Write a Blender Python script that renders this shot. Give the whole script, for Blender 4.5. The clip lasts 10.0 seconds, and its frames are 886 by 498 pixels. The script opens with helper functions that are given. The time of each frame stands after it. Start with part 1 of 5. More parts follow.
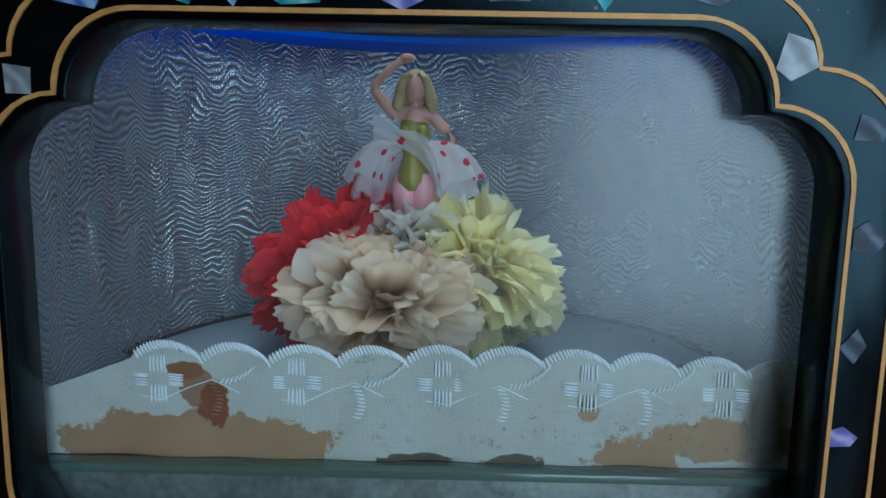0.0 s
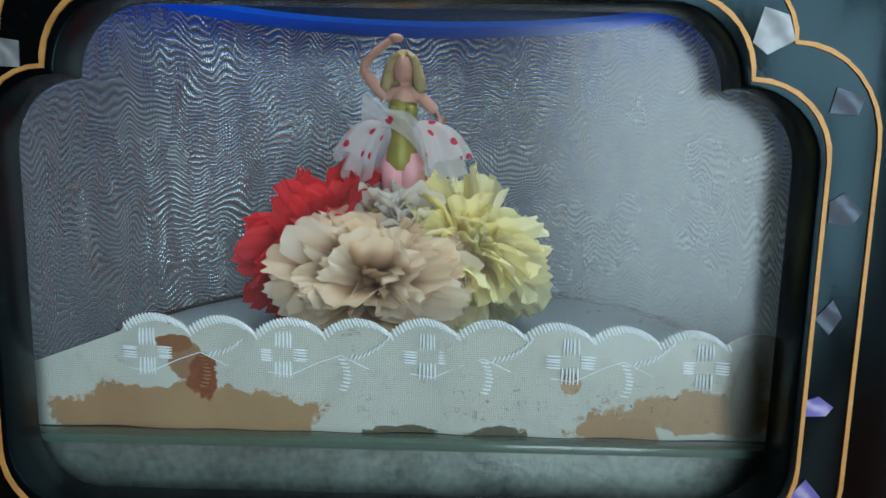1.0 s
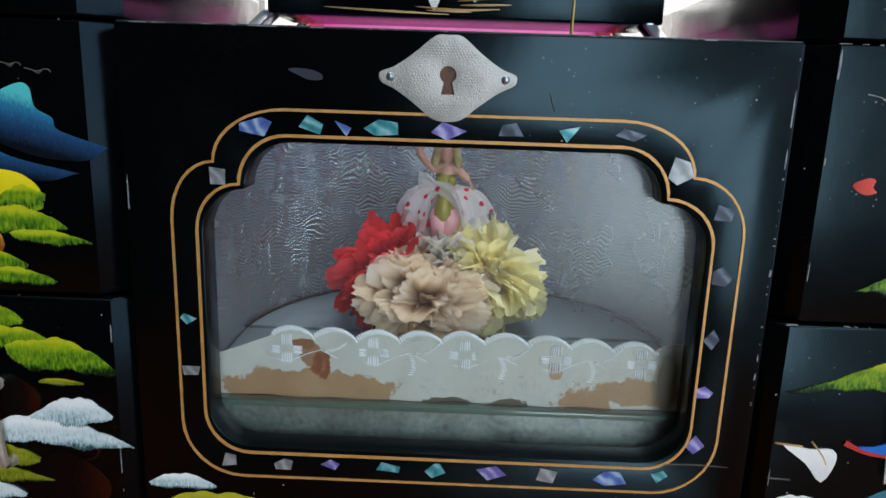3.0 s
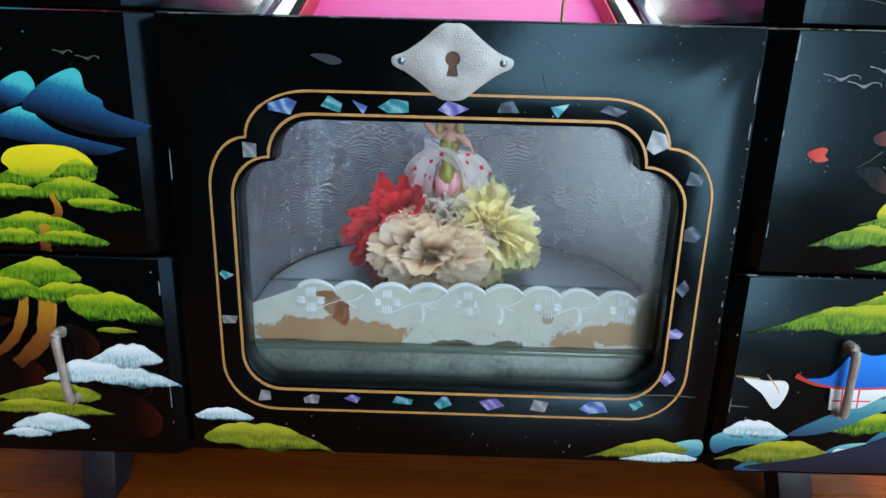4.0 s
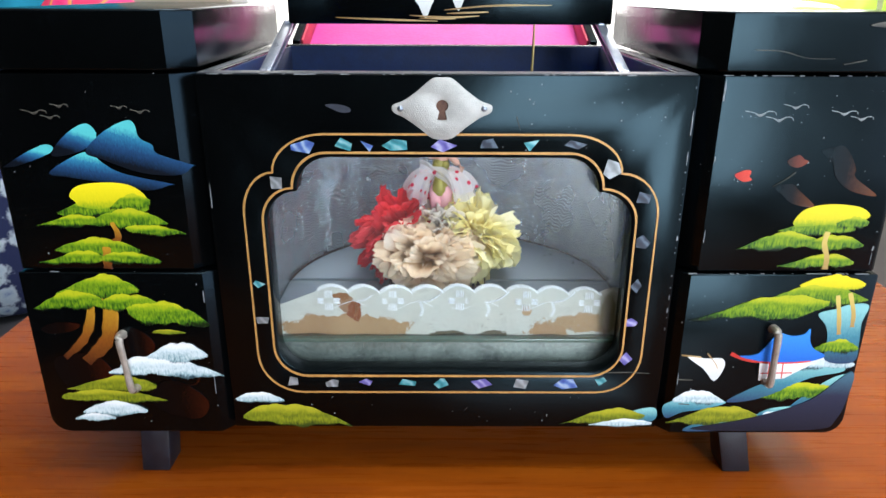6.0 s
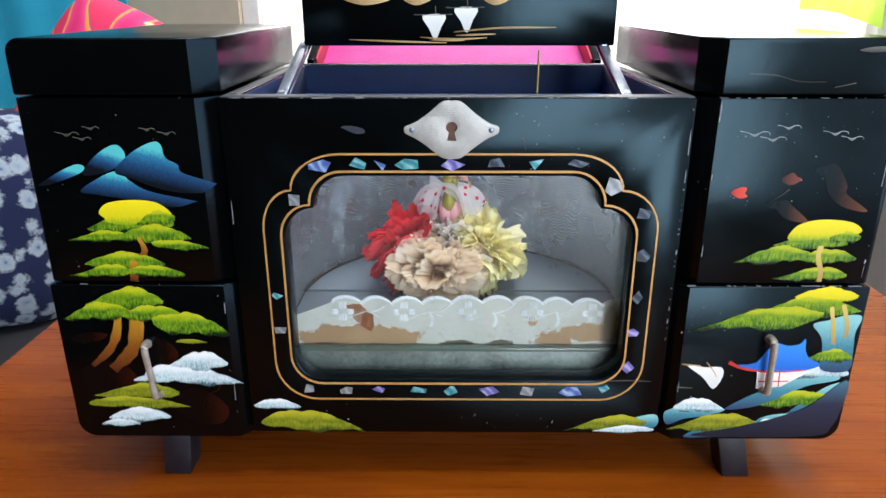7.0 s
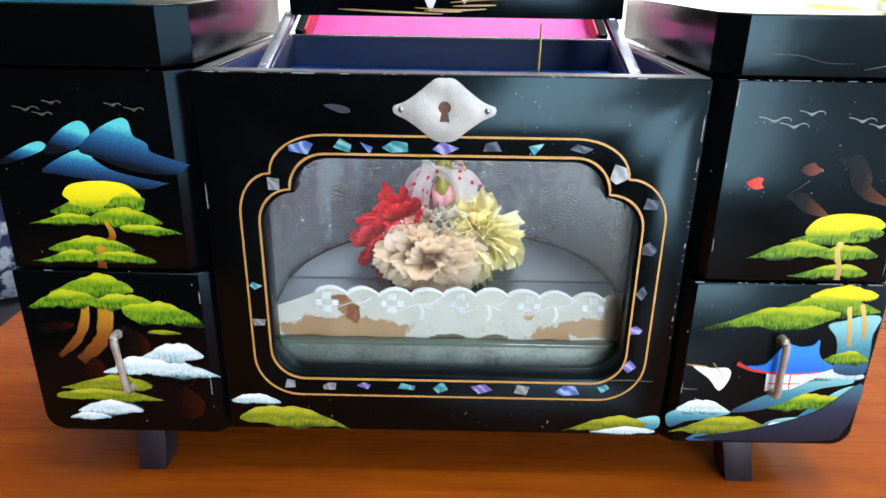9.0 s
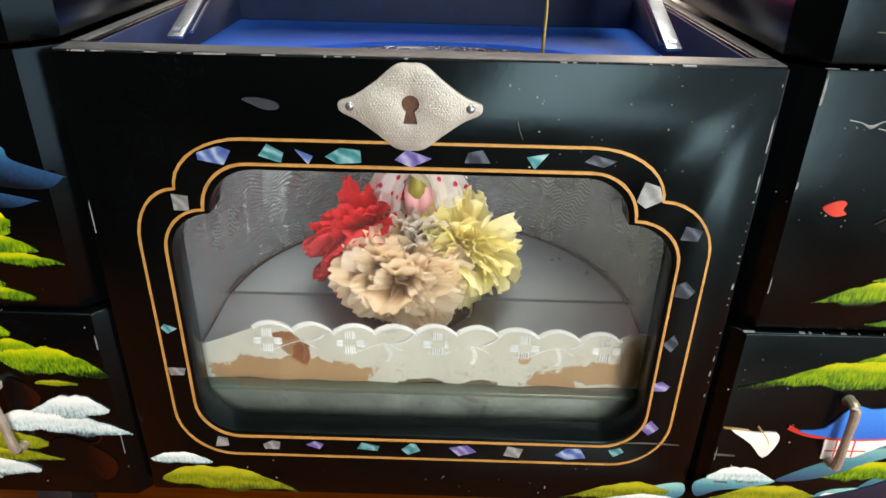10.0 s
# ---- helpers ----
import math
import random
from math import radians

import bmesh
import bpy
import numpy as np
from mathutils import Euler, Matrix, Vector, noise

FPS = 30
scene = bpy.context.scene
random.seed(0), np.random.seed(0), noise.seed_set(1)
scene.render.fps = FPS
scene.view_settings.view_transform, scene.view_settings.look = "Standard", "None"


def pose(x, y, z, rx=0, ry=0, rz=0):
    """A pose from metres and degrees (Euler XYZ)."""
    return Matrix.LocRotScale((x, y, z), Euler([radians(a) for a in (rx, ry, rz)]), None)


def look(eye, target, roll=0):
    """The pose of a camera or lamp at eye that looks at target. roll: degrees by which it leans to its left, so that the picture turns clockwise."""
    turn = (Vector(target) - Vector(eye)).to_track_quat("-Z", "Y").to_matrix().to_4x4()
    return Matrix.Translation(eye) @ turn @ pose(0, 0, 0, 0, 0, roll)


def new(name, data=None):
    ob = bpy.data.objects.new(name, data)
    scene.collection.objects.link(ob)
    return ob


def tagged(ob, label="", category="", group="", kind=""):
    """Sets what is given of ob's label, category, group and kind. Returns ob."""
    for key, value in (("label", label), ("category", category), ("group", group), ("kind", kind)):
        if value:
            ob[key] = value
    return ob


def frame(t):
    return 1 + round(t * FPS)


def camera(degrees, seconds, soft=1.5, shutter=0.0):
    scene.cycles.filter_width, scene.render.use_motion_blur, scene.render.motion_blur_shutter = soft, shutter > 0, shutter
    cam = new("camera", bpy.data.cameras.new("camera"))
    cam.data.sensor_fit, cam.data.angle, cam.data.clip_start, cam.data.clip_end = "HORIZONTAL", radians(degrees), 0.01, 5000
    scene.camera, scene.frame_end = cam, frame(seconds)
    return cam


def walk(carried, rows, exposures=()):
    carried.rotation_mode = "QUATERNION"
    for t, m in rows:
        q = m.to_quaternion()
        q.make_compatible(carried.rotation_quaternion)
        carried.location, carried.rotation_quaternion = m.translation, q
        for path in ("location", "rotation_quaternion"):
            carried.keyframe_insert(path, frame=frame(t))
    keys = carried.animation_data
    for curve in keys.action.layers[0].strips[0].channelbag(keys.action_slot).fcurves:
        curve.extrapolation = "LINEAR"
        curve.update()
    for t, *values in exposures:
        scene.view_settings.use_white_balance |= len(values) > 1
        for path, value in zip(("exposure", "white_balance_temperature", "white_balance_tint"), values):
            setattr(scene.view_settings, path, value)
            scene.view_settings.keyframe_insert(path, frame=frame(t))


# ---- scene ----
cam = camera(65.3, 10.0)
PATH = [
    (0, (0.00760, -0.10304, 0.10834), (-0.0093, 1.8762, -0.1787), 1.09),
    (0.5, (0.01018, -0.10403, 0.10895), (-0.0081, 1.8753, -0.1769), 1.06),
    (1, (0.01071, -0.10524, 0.10510), (-0.0108, 1.8718, -0.1962), 1.16),
    (1.5, (0.00898, -0.11822, 0.11283), (-0.0195, 1.8536, -0.2206), 1.24),
    (2, (0.00996, -0.13976, 0.12538), (-0.0187, 1.8282, -0.2298), 1.49),
    (2.2, (0.00845, -0.14673, 0.12677), (-0.0214, 1.8192, -0.2394), 1.59),
    (3.3, (0.00194, -0.17627, 0.14366), (-0.0281, 1.7629, -0.3448), 1.98),
    (3.5, (0.00141, -0.18127, 0.14509), (-0.0271, 1.7499, -0.3742), 2.00),
    (4, (0.00039, -0.19165, 0.15055), (-0.0158, 1.7147, -0.4539), 1.50),
    (4.5, (0.00172, -0.19831, 0.15759), (0.0049, 1.6818, -0.5245), 0.91),
    (5, (0.00206, -0.20572, 0.16153), (0.0118, 1.6677, -0.5385), 0.44),
    (5.5, (0.00086, -0.21757, 0.17132), (0.0142, 1.6531, -0.5360), 0.36),
    (7, (-0.00085, -0.23699, 0.18490), (-0.0178, 1.6427, -0.4982), -0.04),
    (7.5, (-0.00003, -0.24004, 0.18774), (-0.0184, 1.6390, -0.4969), 0.03),
    (8, (0.00146, -0.23935, 0.18752), (-0.0182, 1.6386, -0.5002), 0.15),
    (8.5, (-0.00001, -0.23589, 0.18657), (-0.0201, 1.6333, -0.5246), 0.55),
    (9, (0.00186, -0.21818, 0.18395), (-0.0126, 1.6340, -0.5704), 0.86),
    (9.5, (0.00797, -0.18351, 0.18086), (-0.0044, 1.6392, -0.6422), 1.15),
    (10, (0.00954, -0.15263, 0.18712), (-0.0074, 1.6150, -0.7484), 1.31),
]
EXPOSURES = [(0, -1.8, 5350, 4), (1.2, -1.28, 6300, 6), (1.6, -1.3, 6500, 7), (2.0, -1.36, 7100, 16), (3.5, -1.28, 6100, 12), (4.0, -0.98, 6000, 11), (4.6, -0.55, 6800, 18), (5.6, -0.43, 6500, 17), (7.0, -0.68, 6500, 18), (7.5, -0.38, 6400, 17), (8.5, -0.34, 6500, 17), (9.5, -0.46, 6800, 19), (10.0, -0.5, 8200, 18)]
walk(cam, [(t, look(eye, target, roll)) for t, eye, target, roll in PATH], EXPOSURES)

import itertools


# ---- world, lights ----
world = bpy.data.worlds.new("world")
scene.world = world
world.use_nodes = True
wn = world.node_tree.nodes
sky = wn.new("ShaderNodeTexSky")
sky.sky_type, sky.sun_disc = "NISHITA", False
sky.sun_elevation, sky.sun_rotation = radians(38), radians(150)
world.node_tree.links.new(sky.outputs[0], wn["Background"].inputs[0])
wn["Background"].inputs[1].default_value = 0.12


def area(name, m, sx, sy, watts, colour):
    data = bpy.data.lights.new(name, "AREA")
    data.shape, data.size, data.size_y = "RECTANGLE", sx, sy
    data.energy, data.color = watts, colour
    ob = new(name, data)
    ob.matrix_world = m
    return ob


# daylight in the openings: back window, glazed door and side window behind the camera
area("back_window_light", look((0.35, 1.66, 0.72), (0.1, 0.0, 0.1)), 1.5, 1.2, 58, (1.0, 0.98, 0.92))
area("glazed_door_light", look((0.74, -1.95, 0.47), (0.74, 0.0, 0.47)), 0.76, 1.85, 84, (0.76, 0.90, 1.0))
area("side_window_light", look((1.22, -0.60, 0.40), (0.0, -0.60, 0.40)), 0.8, 1.3, 15, (0.58, 0.74, 1.0))
# overhead fill with no known source, added to brighten the stage
area("overhead_fill_light", look((0.25, 0.1, 1.68), (0.05, 0.05, 0.1)), 0.7, 0.7, 50, (0.92, 0.97, 1.0))


# ---- materials ----
def principled(name):
    m = bpy.data.materials.new(name)
    m.use_nodes = True
    return m, m.node_tree, m.node_tree.nodes["Principled BSDF"]


def coords(nt, kind="Object", scale=1.0):
    tc = nt.nodes.new("ShaderNodeTexCoord")
    mp = nt.nodes.new("ShaderNodeMapping")
    mp.inputs["Scale"].default_value = scale if isinstance(scale, tuple) else (scale, scale, scale)
    nt.links.new(tc.outputs[kind], mp.inputs[0])
    return mp.outputs[0]


def noise_tex(nt, vec, scale, detail=4, rough=0.55, distort=0.0):
    n = nt.nodes.new("ShaderNodeTexNoise")
    n.inputs["Scale"].default_value, n.inputs["Detail"].default_value = scale, detail
    n.inputs["Roughness"].default_value, n.inputs["Distortion"].default_value = rough, distort
    nt.links.new(vec, n.inputs["Vector"])
    return n.outputs[0]


def ramp(nt, fac, stops):
    r = nt.nodes.new("ShaderNodeValToRGB")
    while len(r.color_ramp.elements) < len(stops):
        r.color_ramp.elements.new(0.5)
    for e, (p, c) in zip(r.color_ramp.elements, stops):
        e.position = p
        e.color = (*c, 1) if isinstance(c, tuple) else (c, c, c, 1)
    nt.links.new(fac, r.inputs[0])
    return r.outputs[0]


def mixc(nt, fac, a, b, mode="MIX"):
    m = nt.nodes.new("ShaderNodeMix")
    m.data_type, m.blend_type = "RGBA", mode
    for sock, v in ((m.inputs[0], fac), (m.inputs[6], a), (m.inputs[7], b)):
        if isinstance(v, bpy.types.NodeSocket):
            nt.links.new(v, sock)
        else:
            sock.default_value = v if not isinstance(v, tuple) else (*v, 1)
    return m.outputs[2]


def maths(nt, op, a, b=0.0, c=0.0):
    m = nt.nodes.new("ShaderNodeMath")
    m.operation = op
    for sock, v in zip(m.inputs, (a, b, c)):
        if isinstance(v, bpy.types.NodeSocket):
            nt.links.new(v, sock)
        else:
            sock.default_value = v
    return m.outputs[0]


def bump(nt, bsdf, height, strength, dist):
    b = nt.nodes.new("ShaderNodeBump")
    b.inputs["Strength"].default_value, b.inputs["Distance"].default_value = strength, dist
    nt.links.new(height, b.inputs["Height"])
    nt.links.new(b.outputs[0], bsdf.inputs["Normal"])


def surface(name, a, b, scale=60.0, rough=(0.4, 0.6), metal=0.0, relief=0.2, depth=0.0003, sheen=0.0, coords_kind="Object"):
    """Two close colours mixed by noise at two sizes, with uneven gloss and fine relief."""
    m, nt, p = principled(name)
    v = coords(nt, coords_kind)
    big, fine = noise_tex(nt, v, scale), noise_tex(nt, v, scale * 9, 3)
    f = maths(nt, "MULTIPLY_ADD", fine, 0.4, maths(nt, "MULTIPLY", big, 0.6))
    nt.links.new(ramp(nt, f, [(0.3, a), (0.7, b)]), p.inputs["Base Color"])
    nt.links.new(ramp(nt, f, [(0.3, rough[0]), (0.7, rough[1])]), p.inputs["Roughness"])
    p.inputs["Metallic"].default_value = metal
    if sheen:
        p.inputs["Sheen Weight"].default_value = sheen
    if relief:
        bump(nt, p, fine, relief, depth)
    return m


def lacquer_material():
    """Black lacquer with dust, fine scratches and a worn gloss."""
    m, nt, p = principled("black_lacquer")
    v = coords(nt)
    dust = noise_tex(nt, v, 900, 2, 0.7)
    patch = noise_tex(nt, v, 28, 5, 0.6, 0.4)
    specks = maths(nt, "MULTIPLY", ramp(nt, dust, [(0.58, 0.0), (0.74, 1.0)]), ramp(nt, patch, [(0.42, 0.0), (0.7, 1.0)]))
    base = mixc(nt, specks, (0.0009, 0.0011, 0.0012), (0.006, 0.008, 0.009))
    nt.links.new(base, p.inputs["Base Color"])
    nt.links.new(ramp(nt, patch, [(0.3, 0.15), (0.75, 0.28)]), p.inputs["Roughness"])
    p.inputs["Specular IOR Level"].default_value = 0.23
    p.inputs["Specular Tint"].default_value = (0.52, 0.86, 1.0, 1)
    bump(nt, p, maths(nt, "MULTIPLY_ADD", dust, 0.35, noise_tex(nt, v, 160, 4)), 0.10, 0.0004)
    return m


def wood_material():
    m, nt, p = principled("orange_varnished_wood")
    v = coords(nt, "Object", (2.2, 26.0, 8.0))
    w = noise_tex(nt, v, 3.0, 8, 0.62, 0.8)
    fine = noise_tex(nt, coords(nt, "Object", (10.0, 190.0, 60.0)), 2.0, 3)
    blotch = noise_tex(nt, coords(nt), 7.0, 3)
    f = maths(nt, "MULTIPLY_ADD", fine, 0.18, maths(nt, "MULTIPLY", w, 0.82))
    c = ramp(nt, f, [(0.25, (0.15, 0.026, 0.0012)), (0.5, (0.23, 0.046, 0.0015)), (0.75, (0.32, 0.078, 0.003))])
    c = mixc(nt, ramp(nt, blotch, [(0.45, 0.0), (0.8, 0.5)]), c, (0.11, 0.016, 0.003))
    nt.links.new(c, p.inputs["Base Color"])
    nt.links.new(ramp(nt, fine, [(0.3, 0.25), (0.7, 0.32)]), p.inputs["Roughness"])
    p.inputs["Specular IOR Level"].default_value = 0.20
    bump(nt, p, f, 0.12, 0.0004)
    return m


def foil_material(name, tint):
    """Silvered paper with a moire relief, its ridge shine partly painted into the colour."""
    m, nt, p = principled(name)
    uv = coords(nt, "UV")
    warp = nt.nodes.new("ShaderNodeTexNoise")
    warp.inputs["Scale"].default_value, warp.inputs["Detail"].default_value = 1.0, 1.0
    nt.links.new(coords(nt, "UV", (105.0, 42.0, 1.0)), warp.inputs["Vector"])
    sub = nt.nodes.new("ShaderNodeVectorMath")
    sub.operation = "MULTIPLY_ADD"
    nt.links.new(warp.outputs[1], sub.inputs[0])
    sub.inputs[1].default_value = (0.005, 0.0175, 0.0)
    nt.links.new(uv, sub.inputs[2])
    w = nt.nodes.new("ShaderNodeTexWave")
    w.wave_type, w.bands_direction = "BANDS", "Y"
    w.inputs["Scale"].default_value, w.inputs["Distortion"].default_value = 235.0, 0.3
    nt.links.new(sub.outputs[0], w.inputs["Vector"])
    d = nt.nodes.new("ShaderNodeTexWave")
    d.wave_type, d.bands_direction = "BANDS", "X"
    d.inputs["Scale"].default_value, d.inputs["Distortion"].default_value = 430.0, 0.6
    nt.links.new(sub.outputs[0], d.inputs["Vector"])
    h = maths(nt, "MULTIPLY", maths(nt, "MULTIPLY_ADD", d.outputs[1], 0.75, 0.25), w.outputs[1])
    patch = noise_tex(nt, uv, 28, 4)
    # shine painted in: grooves at under half the ridges' brightness
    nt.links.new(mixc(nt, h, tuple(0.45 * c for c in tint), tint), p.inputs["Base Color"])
    p.inputs["Metallic"].default_value = 0.84
    nt.links.new(ramp(nt, patch, [(0.3, 0.22), (0.7, 0.30)]), p.inputs["Roughness"])
    bump(nt, p, h, 1.0, 0.00030)
    return m


def paper_material(name, a, b, c, heart):
    """Crepe paper that lets some light through."""
    m, nt, p = principled(name)
    info = nt.nodes.new("ShaderNodeObjectInfo")
    v = coords(nt)
    n = noise_tex(nt, v, 130, 4)
    f = maths(nt, "MULTIPLY_ADD", info.outputs["Random"], 0.55, maths(nt, "MULTIPLY", n, 0.45))
    col = ramp(nt, f, [(0.15, a), (0.5, b), (0.85, c)])
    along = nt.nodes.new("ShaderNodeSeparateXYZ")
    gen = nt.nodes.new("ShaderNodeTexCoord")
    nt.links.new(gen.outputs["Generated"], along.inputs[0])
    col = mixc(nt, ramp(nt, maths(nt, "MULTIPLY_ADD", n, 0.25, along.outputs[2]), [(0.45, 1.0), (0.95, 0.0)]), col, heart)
    nt.links.new(col, p.inputs["Base Color"])
    p.inputs["Roughness"].default_value = 0.75
    crepe = nt.nodes.new("ShaderNodeTexWave")
    crepe.inputs["Scale"].default_value, crepe.inputs["Distortion"].default_value = 900, 6
    nt.links.new(v, crepe.inputs["Vector"])
    bump(nt, p, crepe.outputs[1], 0.25, 0.0003)
    t = nt.nodes.new("ShaderNodeBsdfTranslucent")
    nt.links.new(col, t.inputs[0])
    mx = nt.nodes.new("ShaderNodeMixShader")
    mx.inputs[0].default_value = 0.45
    nt.links.new(p.outputs[0], mx.inputs[1])
    nt.links.new(t.outputs[0], mx.inputs[2])
    nt.links.new(mx.outputs[0], nt.nodes["Material Output"].inputs[0])
    return m


def paint_material(name, stops, axis=2, grain=0.35, rough=0.4, layers=0.0, slant=0.0, bristle=0.0):
    """Hand-brushed enamel that runs from colour to colour across its own height or width."""
    m, nt, p = principled(name)
    tc = nt.nodes.new("ShaderNodeTexCoord")
    sep = nt.nodes.new("ShaderNodeSeparateXYZ")
    nt.links.new(tc.outputs["Generated"], sep.inputs[0])
    v = coords(nt)
    n = noise_tex(nt, coords(nt, "Object", (1.0, 1.0, 0.45)), 1900, 4, 0.7)
    f = maths(nt, "MULTIPLY_ADD", maths(nt, "SUBTRACT", n, 0.5), grain * 2, sep.outputs[axis])
    if slant:
        f = maths(nt, "MULTIPLY_ADD", maths(nt, "SUBTRACT", sep.outputs[0], 0.5), slant, f)
    if bristle:
        hair = noise_tex(nt, coords(nt, "Object", (1.0, 1.0, 0.30)), 1500, 2, 0.5)
        cut = maths(nt, "MULTIPLY", maths(nt, "SUBTRACT", hair, 0.5), maths(nt, "MAXIMUM", maths(nt, "SUBTRACT", 0.95, sep.outputs[2]), 0.12))
        f = maths(nt, "MULTIPLY_ADD", cut, bristle, f)
    if layers:
        drift = noise_tex(nt, coords(nt, "Object", (1.0, 1.0, 1.6)), 90, 2)
        phase = maths(nt, "MULTIPLY_ADD", sep.outputs[2], 11.0, maths(nt, "MULTIPLY", drift, 9.0))
        f = maths(nt, "MULTIPLY_ADD", maths(nt, "SINE", phase), layers, f)
    nt.links.new(ramp(nt, f, stops), p.inputs["Base Color"])
    p.inputs["Roughness"].default_value = rough
    p.inputs["Specular IOR Level"].default_value = 0.22
    bump(nt, p, n, 0.3, 0.0003)
    return m


LACQUER = lacquer_material()
WOOD = wood_material()
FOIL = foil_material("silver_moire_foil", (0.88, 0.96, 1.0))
GOLD = surface("gold_paint", (0.42, 0.19, 0.045), (0.64, 0.35, 0.10), 300, (0.35, 0.5), 0.25, 0.3)
SILVER = surface("stamped_metal", (0.36, 0.355, 0.32), (0.50, 0.49, 0.45), 250, (0.40, 0.54), 0.65, 0.5, 0.0004)
STEEL = surface("worn_steel", (0.20, 0.24, 0.29), (0.36, 0.40, 0.45), 200, (0.25, 0.4), 0.85, 0.2)
HANDLE = surface("tarnished_handle", (0.26, 0.23, 0.18), (0.50, 0.45, 0.38), 200, (0.3, 0.5), 0.5, 0.4)
BRASS = surface("brass_wire", (0.35, 0.25, 0.08), (0.5, 0.38, 0.14), 300, (0.3, 0.4), 0.9, 0.2)
DARK = surface("dark_hollow", (0.012, 0.006, 0.004), (0.04, 0.016, 0.008), 200, (0.6, 0.8))
BLUE_CARD = surface("blue_card", (0.012, 0.15, 0.62), (0.02, 0.22, 0.76), 90, (0.5, 0.7))


def let_light_through(m, share, colour):
    """Thin sheet: part of the light passes and is scattered on the far side."""
    nt = m.node_tree
    t = nt.nodes.new("ShaderNodeBsdfTranslucent")
    t.inputs[0].default_value = (*colour, 1)
    mx = nt.nodes.new("ShaderNodeMixShader")
    mx.inputs[0].default_value = share
    nt.links.new(nt.nodes["Principled BSDF"].outputs[0], mx.inputs[1])
    nt.links.new(t.outputs[0], mx.inputs[2])
    nt.links.new(mx.outputs[0], nt.nodes["Material Output"].inputs[0])


BLUE_CARD.node_tree.nodes["Principled BSDF"].inputs["Specular IOR Level"].default_value = 0.12
let_light_through(BLUE_CARD, 0.55, (0.03, 0.28, 0.95))
NAVY = surface("navy_lining", (0.006, 0.017, 0.055), (0.014, 0.036, 0.105), 110, (0.6, 0.8), 0, 0.3)
PINK = surface("pink_satin", (0.60, 0.045, 0.28), (0.74, 0.09, 0.40), 60, (0.45, 0.6), 0, 0.3, 0.0006)
SCUFF = surface("scuffed_black_edge", (0.006, 0.008, 0.010), (0.09, 0.10, 0.11), 420, (0.4, 0.6))
FOOT = surface("dusty_black_paint", (0.002, 0.0025, 0.004), (0.010, 0.012, 0.020), 160, (0.4, 0.6), 0, 0.3)
# wear made paler to paint in the highlight along the edges
EDGE = surface("worn_edge_glint", (0.05, 0.06, 0.065), (0.32, 0.34, 0.35), 500, (0.4, 0.6))


# ---- modelling helpers; plans are in millimetres ----
MM = 0.001


def part(name, bm, material, parent=None, label="", angle=35):
    """Links a bmesh, in millimetres, as one mesh object under a thing or a part."""
    for f in bm.faces:
        f.smooth = True
    for v in bm.verts:
        v.co *= MM
    me = bpy.data.meshes.new(name)
    bm.to_mesh(me)
    bm.free()
    me.set_sharp_from_angle(angle=radians(angle))
    for m in (material if isinstance(material, (list, tuple)) else (material,)):
        me.materials.append(m)
    ob = new(name, me)
    if parent:
        ob.parent = parent
    if label:
        tagged(ob, label)
    return ob


def thing(name, label, category, at=(0, 0, 0), group="", kind=""):
    ob = new(name)
    ob.location = Vector(at) * MM
    ob.empty_display_size = 0.01
    return tagged(ob, label, category, group, kind)


def block(x0, x1, y0, y1, z0, z1, rounds=(), edge=0.5, segments=2):
    """A board. rounds: ({axis: side, axis: side}, radius, segments) for the edges on those sides."""
    bm = bmesh.new()
    bmesh.ops.create_cube(bm, size=1)
    for v in bm.verts:
        v.co = Vector((x0 if v.co.x < 0 else x1, y0 if v.co.y < 0 else y1, z0 if v.co.z < 0 else z1))
    for sides, r, seg in rounds:
        sel = [e for e in bm.edges if all(abs(v.co["xyz".index(a)] - s) < 1e-4 for v in e.verts for a, s in sides.items())]
        if sel:
            bmesh.ops.bevel(bm, geom=sel, offset=r, segments=seg, affect="EDGES", profile=0.5)
    if edge:
        sel = [e for e in bm.edges if len(e.link_faces) == 2 and e.calc_face_angle() > radians(50)]
        bmesh.ops.bevel(bm, geom=sel, offset=edge, segments=segments, affect="EDGES", profile=0.5, clamp_overlap=True)
    bmesh.ops.recalc_face_normals(bm, faces=bm.faces)
    return bm


def slab(loops, y0, y1, edge=0.0):
    """A plate in the xz plane from an outline and holes, between y0 (front) and y1."""
    bm = bmesh.new()
    for pts in loops:
        vs = [bm.verts.new((x, y0, z)) for x, z in pts]
        for a, b in zip(vs, vs[1:] + vs[:1]):
            bm.edges.new((a, b))
    bmesh.ops.triangle_fill(bm, edges=bm.edges[:], use_beauty=True)
    r = bmesh.ops.extrude_face_region(bm, geom=bm.faces[:])
    for v in r["geom"]:
        if isinstance(v, bmesh.types.BMVert):
            v.co.y = y1
    bmesh.ops.recalc_face_normals(bm, faces=bm.faces)
    if edge:
        sel = [e for e in bm.edges if len(e.link_faces) == 2 and e.calc_face_angle() > radians(60)]
        bmesh.ops.bevel(bm, geom=sel, offset=edge, segments=2, affect="EDGES", profile=0.5, clamp_overlap=True)
    return bm


